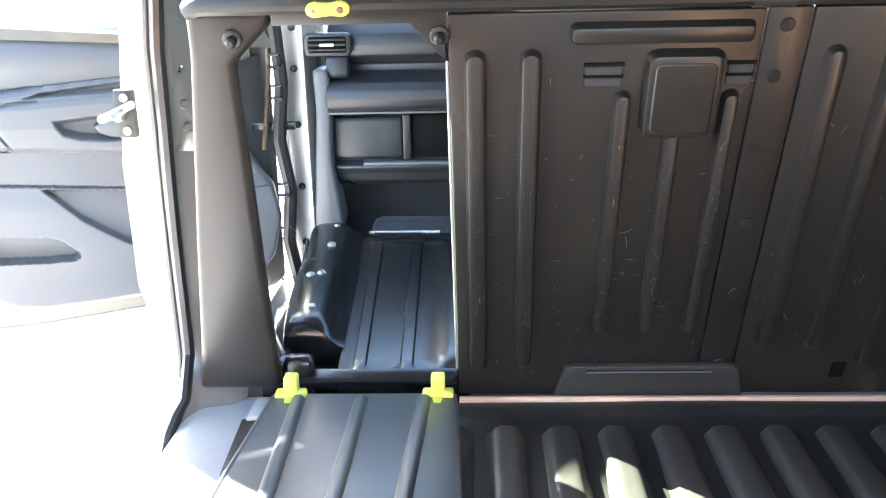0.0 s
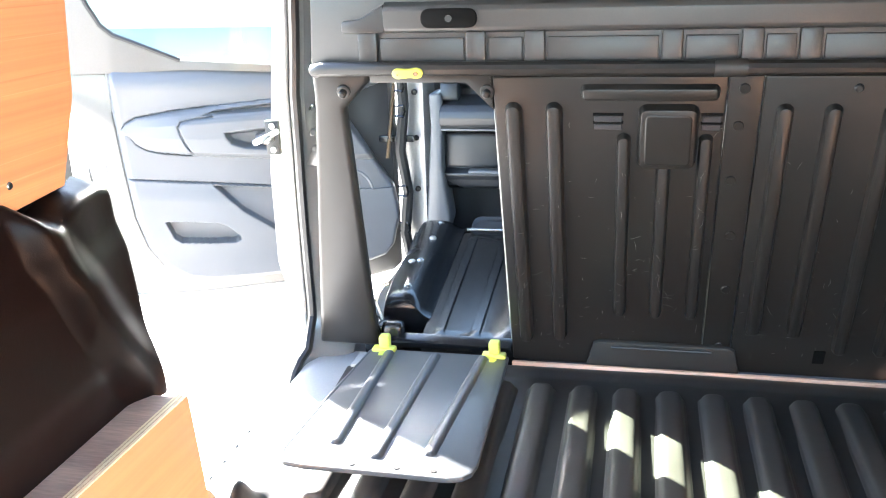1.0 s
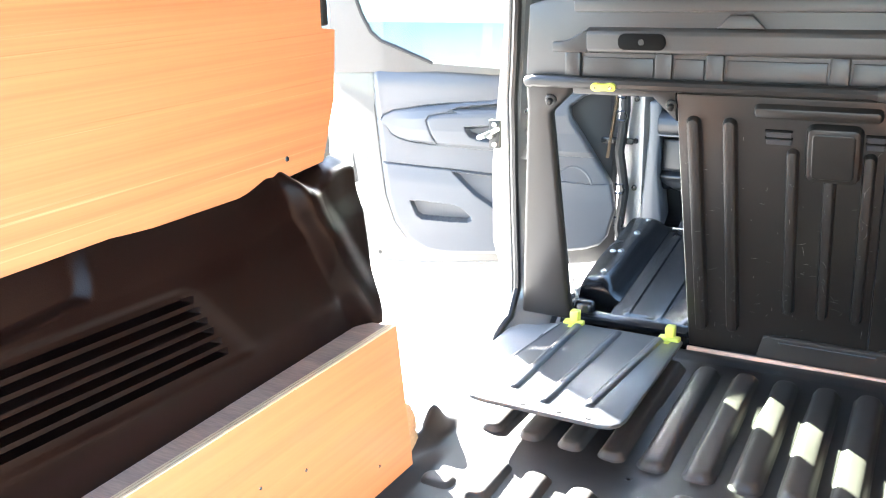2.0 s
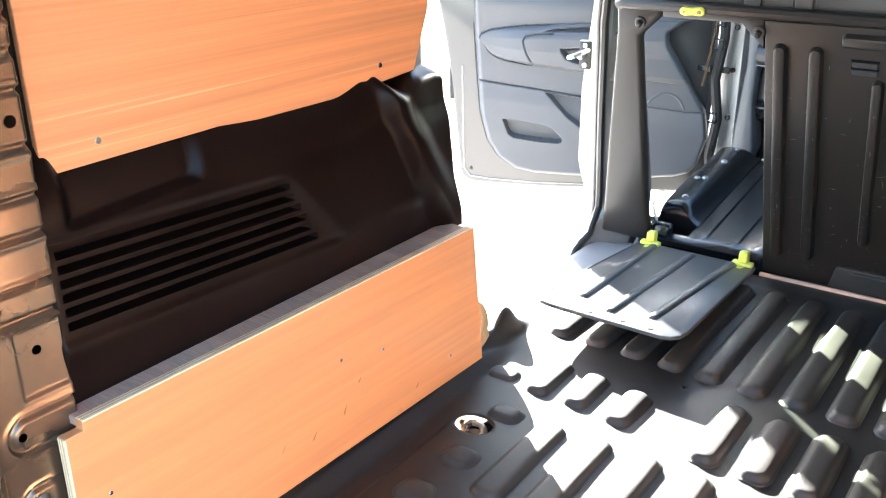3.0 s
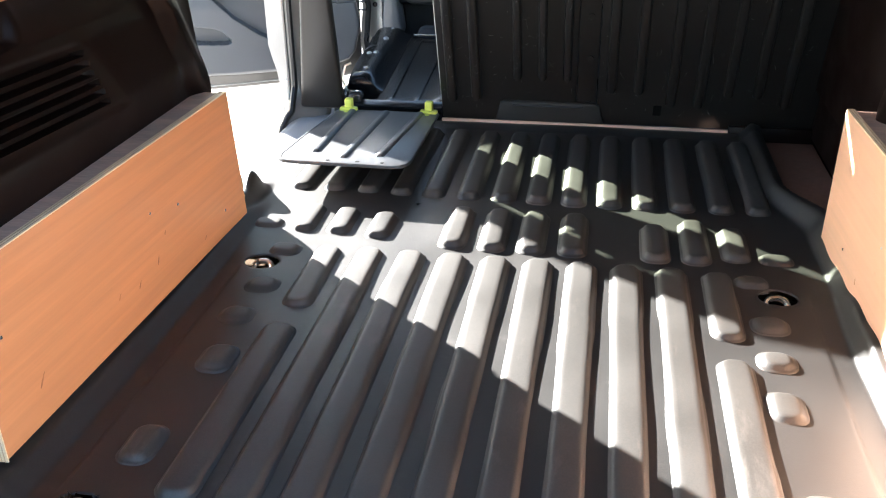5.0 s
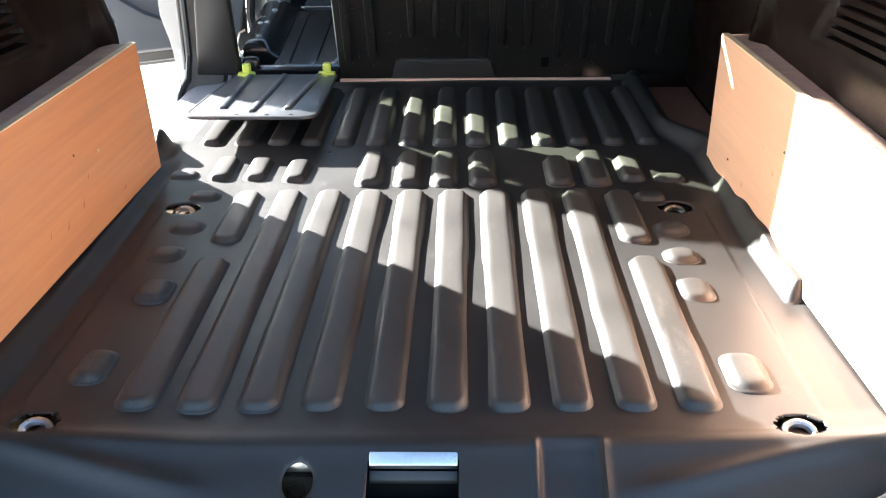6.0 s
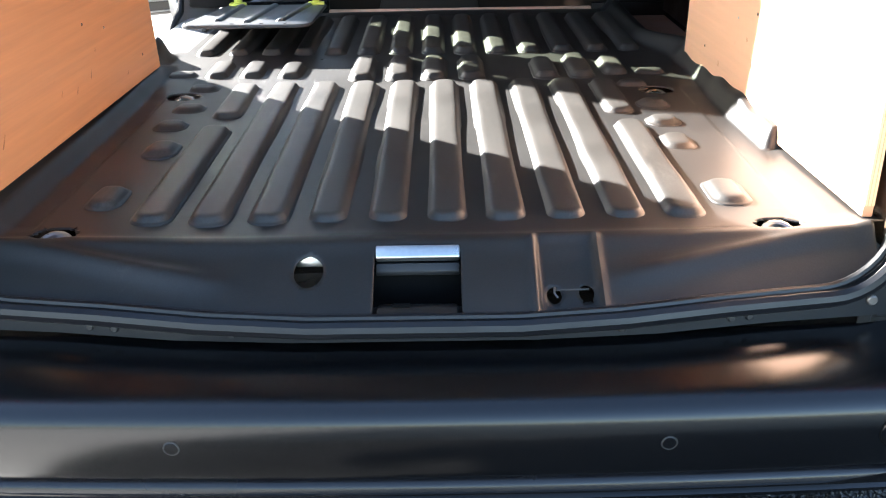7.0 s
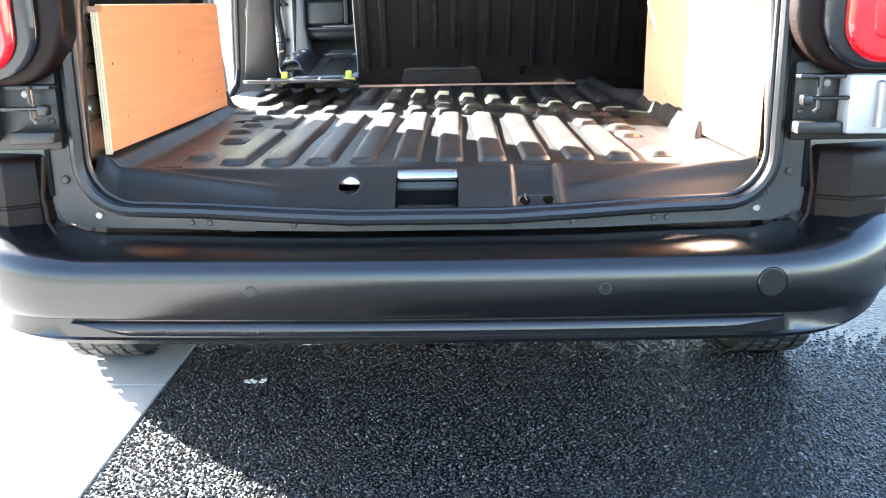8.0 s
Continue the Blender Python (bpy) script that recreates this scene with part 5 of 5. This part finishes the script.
def lining(door, card):
    """The moulded door lining: belt, armrest, strip and lower panel in one flowing relief."""
    seam = [(0.549, 1.026), (0.60, 1.025), (0.636, 1.018), (0.646, 1.004), (0.641, 0.984), (0.630, 0.955), (0.612, 0.924)]
    pull = [(0.592, 1.030), (0.54, 1.045), (0.46, 1.050), (0.34, 1.056), (0.34, 1.030), (0.45, 1.030)]
    cup = [(0.525, 0.983), (0.45, 0.987), (0.32, 0.992), (0.32, 0.918), (0.42, 0.922), (0.470, 0.93), (0.507, 0.945), (0.520, 0.965)]
    sunk = [(0.572, 0.828), (0.545, 0.800), (0.491, 0.742), (0.402, 0.676), (0.33, 0.640), (0.22, 0.64), (0.22, 0.785), (0.40, 0.806)]
    pocket = [(0.712, 0.733), (0.653, 0.728), (0.56, 0.713), (0.535, 0.700), (0.503, 0.668), (0.503, 0.655), (0.516, 0.648), (0.58, 0.652), (0.672, 0.664), (0.692, 0.68)]

    def levels(x):
        crease = np.interp(x, (0.1, 0.37, 0.54, 0.66, 0.754, 0.785, 0.80, 0.84), (1.072, 1.063, 1.055, 1.047, 1.036, 1.022, 1.0, 0.985))
        foot = np.interp(x, (0.1, 0.38, 0.55, 0.631, 0.70, 0.736, 0.762, 0.778, 0.80), (0.862, 0.888, 0.909, 0.920, 0.932, 0.943, 0.960, 0.985, 1.0))
        strip = np.interp(x, (0.1, 0.39, 0.57, 0.80, 0.84), (0.77, 0.807, 0.833, 0.864, 0.868))
        return crease, foot, strip

    def place(x, y):
        crease, foot, strip = levels(x)
        z = 0.046 + 0 * x
        # belt, leaning out to a soft ridge and back towards the glass
        belt = step(crease - 0.002, crease + 0.002, y)
        z = z + belt * (0.004 + 0.012 * step(crease, 1.135, y) - 0.045 * step(1.115, 1.225, y + 0.103 * (0.82 - x)) ** 1.3)
        # armrest, deepest along its upper half
        u = np.clip((crease - y) / np.maximum(crease - foot, 0.004), 0, 1)
        swell = np.interp(u, (0.0, 0.1, 0.3, 0.6, 0.9, 1.0), (0.1, 0.55, 0.95, 1.0, 0.72, 0.0)) * step(0.795, 0.62, x)
        z = z + np.where((y < crease) & (y > foot), 0.006 + 0.030 * swell, 0)
        z = z + 0.003 * step(0.0, 0.006, inside(seam + [(0.30, 0.885), (0.30, 1.03)], x, y)) * (y < crease) * (y > foot)
        # lower panel
        z = z + np.where(y < strip, 0.005 + 0.007 * step(strip, strip - 0.06, y) * step(0.6, 0.7, y), 0)
        for hole, depth, wall in ((pull, 0.024, 0.010), (cup, 0.040, 0.016), (sunk, 0.030, 0.010), (pocket, 0.042, 0.007)):
            z = z - depth * step(0.0, wall, inside(hole, x, y))
        # joints
        for gap, low, high in ((abs(y - crease), 0.56, 0.80), (abs(y - foot), 0.62, 0.775), (abs(y - strip), 0.30, 0.80), (line_gap(seam, x, y), 0.5, 0.7)):
            z = z - 0.006 * step(0.0034, 0.0012, gap) * step(low - 0.02, low + 0.01, x) * step(high + 0.01, high - 0.01, x)
        edge = inside(card, x, y)
        z = z - (z + 0.02) * (1 - np.sqrt(np.clip(1 - np.clip(1 - edge / 0.024, 0, 1) ** 2, 0, 1)))
        return np.stack([DOOR[k][0] * x + DOOR[k][1] * y + DOOR[k][2] * z + DOOR[k][3] for k in range(3)], -1)

    inverse = DOOR.inverted()

    def region(pick):
        def keep(mid):
            x = sum(inverse[0][k] * mid[:, k] for k in range(3)) + inverse[0][3]
            y = mid[:, 2]
            crease, foot, strip = levels(x)
            rest = (y < crease) & (y > foot)
            lower = (y <= foot) & (y < strip)
            return (inside(card, x, y) > 0) & ((rest, lower, ~rest & ~lower)[pick])
        return keep

    xs, ys = np.linspace(0.0, 0.84, 337), np.linspace(0.518, 1.208, 277)
    for pick, name in enumerate(("armrest", "lower_panel", "belt_panel")):
        pts, quads = sheet(xs, ys, place, region(pick))
        sheet_object(name, pts, quads, CARD, 0.0, door, 60)


def passenger_door():
    """In the door's own frame: x from the hinge to the latch edge, y up, z into the cab."""
    door = thing("passenger_door", (-1.2, 2.5, 0.4), "open front passenger door with grey plastic lining", "van door")

    def lay(name, bm, mat=CARD, label="", parent=door, smooth=35):
        return part(name, placed(bm, DOOR), mat, parent, label, smooth)

    low = [(0.0, 0.5), (0.03, 0.478), (0.1, 0.467), (0.55, 0.467), (0.74, 0.472), (0.82, 0.478), (0.848, 0.488), (0.864, 0.512), (0.872, 0.6), (0.90, 0.88), (0.93, 1.06), (0.955, 1.17)]
    lay("shell", prism(low + [(0.0, 1.115)], "z", -0.09, -0.012, 0.012, 3), DOOR_METAL, "grey painted door shell")
    frame_in = [(0.09, 1.128), (0.62, 1.184), (0.735, 1.238), (0.785, 1.260), (0.815, 1.288), (0.842, 1.343), (0.882, 1.473), (0.872, 1.573), (0.772, 1.633), (0.40, 1.623)]
    frame_out = [(0.0, 1.105), (0.60, 1.158), (0.80, 1.16), (0.954, 1.165), (0.959, 1.223), (0.942, 1.343), (0.954, 1.483), (0.932, 1.623), (0.812, 1.703), (0.36, 1.693)]
    rings = []
    for pts, z in ((frame_in, -0.011), (frame_out, -0.011), (frame_out, 0.046), (frame_in, 0.046), (frame_in, -0.011)):
        rings.append([(x, y, z) for x, y in pts])
    lay("window_frame", loft(rings, caps=False), DOOR_METAL)
    lay("inner_trim", tube([(x, y, 0.044) for x, y in frame_in[1:]], 0.007, 8), BLACK_SOFT)
    pane = lay("window_pane", prism([(x, y) for x, y in frame_in], "z", 0.012, 0.016), GLASS)
    card = [(0.03, 0.58), (0.06, 0.545), (0.11, 0.53), (0.2, 0.522), (0.47, 0.522), (0.60, 0.527), (0.668, 0.542), (0.73, 0.585), (0.768, 0.645), (0.793, 0.74), (0.806, 0.88), (0.818, 1.05), (0.824, 1.208), (0.05, 1.128), (0.05, 1.08), (0.12, 1.06), (0.165, 1.03), (0.162, 1.0), (0.10, 0.90), (0.02, 0.77), (0.006, 0.68)]
    lay("card", prism(card, "z", -0.014, -0.006, 0.003))
    lining(door, card)
    lay("front_panel", prism(((0.02, 0.76), (0.11, 0.89), (0.172, 1.0), (0.17, 1.04), (0.12, 1.075), (0.03, 1.09)), "z", -0.012, 0.006, 0.003), CARD_DARK, "black front corner panel")
    lay("handle", prism(((0.33, 0.925), (0.40, 0.93), (0.432, 0.945), (0.44, 0.962), (0.40, 0.977), (0.33, 0.98)), "z", 0.05, 0.076, 0.009, 3), CARD)
    ring = lay("speaker_ring", tube([(0.165 + 0.07 * math.cos(a), 0.745 + 0.088 * math.sin(a), 0.036) for a in (2 * math.pi * k / 24 for k in range(25))], 0.012, 8), CARD)
    lay("speaker", disc((0.165, 0.745, 0.028), (0, 0, 1), 0.064, 0.006, 24, lip=0.003), CARD_DARK, parent=ring)
    lay("edge_seal", tube([(x, y, -0.008) for x, y in card[1:12]], 0.0045, 6), PLASTIC_DARK)
    rim = lay("rim", tube([(0.2, 0.484, -0.012), (0.60, 0.484, -0.012), (0.75, 0.492, -0.012), (0.83, 0.502, -0.012), (0.85, 0.53, -0.012), (0.855, 0.64, -0.012), (0.858, 0.9, -0.012)], 0.003, 6), METAL_PALE)
    lay("bolt", disc((0.825, 0.53, -0.012), (0, 0, 1), 0.006, 0.003, 10, lip=0.001), PLASTIC_DARK, parent=rim)
    lay("mirror_panel", prism(((0.03, 1.12), (0.2, 1.138), (0.05, 1.25)), "z", 0.0, 0.03, 0.006), CARD_DARK)
    lay("latch", box((0.885, 0.78, -0.06), (0.905, 0.9, -0.02), 0.003), PLASTIC_DARK)


# ---- rear bumper, lamps, wheels ----
BUMPER_LOW = ((0.03, 0.500), (-0.02, 0.500), (-0.06, 0.496), (-0.088, 0.490), (-0.106, 0.484), (-0.118, 0.475), (-0.1245, 0.462), (-0.127, 0.44), (-0.1245, 0.41), (-0.119, 0.389), (-0.117, 0.381), (-0.114, 0.3775), (-0.105, 0.375), (-0.105, 0.341), (-0.110, 0.337), (-0.106, 0.329), (-0.09, 0.325), (0.03, 0.325))


def bumper_plan(u):
    """A place along the bumper's outermost line, and its outward direction; u runs from -1 to 1."""
    s, a = (1 if u > 0 else -1), abs(u)
    flat, rx, ry = 0.63, 0.295, 0.30
    if a < 0.75:
        x = flat * a / 0.75
        return s * x, -0.127 + 0.016 * (x / flat) ** 2, s * 0.05 * x, -1.0
    w = (a - 0.75) / 0.25 * math.radians(86)
    return s * (flat + rx * math.sin(w)), -0.111 + ry * (1 - math.cos(w)), s * math.sin(w), -math.cos(w)


def bumper_face(x, z, out=0.0):
    """The point of the bumper's face at x and z, moved out a little."""
    px, py, nx, ny = bumper_plan(0.75 * x / 0.63)
    depth = float(np.interp(-z, [-p[1] for p in BUMPER_LOW[4:11]], [p[0] for p in BUMPER_LOW[4:11]]))
    return (x, py + depth + 0.127 - out, z)


def rear_bumper():
    bumper = thing("rear_bumper", (0, -0.05, 0.3), "satin black plastic rear bumper with step and strip", "bumper")
    rings = []
    for k in range(-60, 61):
        u = k / 60
        px, py, nx, ny = bumper_plan(u)
        e = max(0.0, abs(u) - 0.72) / 0.28
        groove = float(step(0.87, 0.73, abs(u)))
        ring = []
        for y, z in BUMPER_LOW:
            inset = y + 0.127
            if 0.33 < z < 0.3775:
                inset = inset * groove + 0.014 * (1 - groove)
            if z > 0.46:
                z += 0.085 * e ** 1.6 * min(1, (z - 0.45) / 0.04)
            elif z < 0.40:
                z += 0.055 * e ** 2 * min(1, (0.40 - z) / 0.06)
                inset += 0.05 * e ** 2 * min(1, (0.40 - z) / 0.06) * (inset < 0.05)
            ring.append((px - nx * inset, py - ny * inset, z))
        rings.append(ring)
    part("body", loft(rings), BUMPER, bumper, smooth=45)
    strip = []
    for k in range(-30, 31):
        x = k * 0.628 / 30
        h = 0.0155 * max(0.1, 1 - max(0, (abs(k) / 30 - 0.84) / 0.16) ** 1.5)
        top = 0.372
        g = bumper_plan(0.75 * x / 0.63)[1] + 0.127
        strip.append([(x, -0.104 + g, top), (x, -0.112 + g, top - 0.2 * h), (x, -0.116 + g, top - 0.6 * h), (x, -0.117 + g, top - h), (x, -0.111 + g, top - 1.5 * h), (x, -0.104 + g, top - 1.9 * h)])
    part("strip", loft(strip), BUMPER_DARK, bumper, "glossy black lower strip", smooth=40)

    def rim(x, z, r, thick, out):
        return tube([bumper_face(x + r * math.cos(a), z + r * math.sin(a), out) for a in (2 * math.pi * k / 32 for k in range(33))], thick, 6)

    for x, z in ((-0.298, 0.434), (0.311, 0.432)):
        ring = part("sensor", disc(bumper_face(x, z, -0.001), (0, -1, 0), 0.0085, 0.0022, 20, lip=0.0006), BUMPER, bumper)
        part("rim", rim(x, z, 0.0095, 0.0011, 0.0), PLASTIC_DARK, ring)
    cap = part("towing_cap", disc(bumper_face(0.598, 0.437, -0.003), (0.05, -1, 0), 0.0245, 0.004, 32, lip=0.001), BUMPER, bumper)
    part("groove", rim(0.598, 0.437, 0.0262, 0.0012, -0.0001), VOID, cap)
    for s in (-1, 1):
        plan = ((0.70, 0.09), (0.715, 0.03), (0.765, 0.0), (0.84, 0.02), (0.888, 0.08), (0.905, 0.16), (0.91, 0.30), (0.75, 0.30))
        rings = []
        for z, k in ((0.478, 1.0), (0.52, 1.0), (0.552, 0.99), (0.5545, 0.975), (0.558, 0.975), (0.5605, 0.99), (0.61, 0.97), (0.632, 0.95), (0.642, 0.91), (0.646, 0.85)):
            rings.append([(s * (0.80 + (x - 0.80) * k), 0.15 + (y - 0.15) * k + 0.02 * (z - 0.48), z) for x, y in plan])
        part("corner", loft(rings), TRIM, bumper)
        part("bead", tube([(s * 0.672, -0.012, 0.512), (s * 0.688, -0.006, 0.535), (s * 0.694, 0.0, 0.58), (s * 0.688, 0.01, 0.65)], 0.004, 6), TRIM, bumper)
    px, py, nx, ny = bumper_plan(0.88)
    part("button", disc((px, py, 0.44), (nx, ny, 0), 0.013, 0.004, 16, lip=0.003), BUMPER, bumper)


def tail_lamp(s):
    lamp = thing("tail_lamp", (s * 0.78, 0.0, 0.8), "red tail lamp in a black housing", "tail lamp", "tail lamps")
    side = lambda x0, x1: (min(s * x0, s * x1), max(s * x0, s * x1))
    d = 0.0 if s > 0 else -0.022
    a, b = side(0.638 + d, 0.92)
    part("housing", prism(rounded(a, b, 0.778, 1.28, 0.105, 8), "y", -0.015, 0.06, 0.012, 3), TRIM, lamp)
    a, b = side(0.676 + d, 0.918)
    part("bezel", prism(rounded(a, b, 0.788, 1.26, 0.088, 8), "y", -0.035, -0.012, 0.010, 3), BUMPER_DARK, lamp)
    a, b = side(0.708 + d, 0.916)
    lens = part("lens", prism(rounded(a, b, 0.800, 1.24, 0.066, 8), "y", -0.055, -0.03, 0.012, 3), RED, lamp, "red plastic lens")
    a, b = side(0.75, 0.85)
    part("reflector", prism(rounded(a, b, 0.84, 1.0, 0.02, 4), "y", -0.058, -0.05, 0.004), RED, lens)


def wheel(s):
    x0, x1 = (0.75, 0.935)
    ob = thing("wheel", (s * 0.84, 0.74, 0.0), "black road tyre on a grey steel wheel", "wheel", "rear wheels")
    prof = ((x0 + 0.02, 0.2), (x0, 0.24), (x0 + 0.004, 0.285), (x0 + 0.02, 0.302), (x0 + 0.05, 0.308))
    prof = prof + tuple((x0 + x1 - x, r) for x, r in prof[::-1])
    rings = []
    for k in range(49):
        a = 2 * math.pi * k / 48
        rings.append([(s * x, 0.74 + r * math.cos(a), 0.309 + r * math.sin(a)) for x, r in prof])
    tyre = part("tyre", loft(rings, closed=False), TYRE, ob)
    block = None
    for k in range(44):
        for x in (-0.068, -0.0335, 0.0335, 0.068, 0.0):
            turn = Matrix.Translation((s * 0.8425 + x, 0.74, 0.309)) @ Matrix.Rotation(2 * math.pi * (k + (0.5 if x else 0)) / 44, 4, "X")
            if block is None:
                block = part("tread_block", box((-0.014, -0.0185, 0.305), (0.014, 0.0185, 0.3115), 0.003, 1), TYRE, tyre)
                block.matrix_basis = turn
            else:
                more = new("tread_block", block.data)
                more.parent = tyre
                more.matrix_basis = turn
    part("rim", placed(disc((0, 0, 0), (1, 0, 0), 0.205, 0.12, 32, lip=0.01), Matrix.Translation((s * 0.84 - 0.06, 0.74, 0.309))), RIM, ob)


def underside():
    axle = thing("rear_axle", (0, 0.74, 0.2), "black steel rear axle and underbody", "axle")
    part("beam", tube([(-0.76, 0.74, 0.3), (-0.3, 0.58, 0.28), (0.3, 0.58, 0.28), (0.76, 0.74, 0.3)], 0.04, 10), VOID, axle)
    part("silencer", tube([(-0.1, 0.2, 0.33), (0.35, 0.2, 0.33)], 0.07, 14), VOID, axle)


ground()
far_side()
shell()
rear_frame()
for s in (-1, 1):
    inner_pillar(s)
liner()
floor_fittings()
for s in (-1, 1):
    wheel_box(s)
    side_trim(s)
    side_board(s)
bulkhead()
hatch_flap()
cab()
passenger_door()
rear_bumper()
for s in (-1, 1):
    tail_lamp(s)
    wheel(s)
underside()
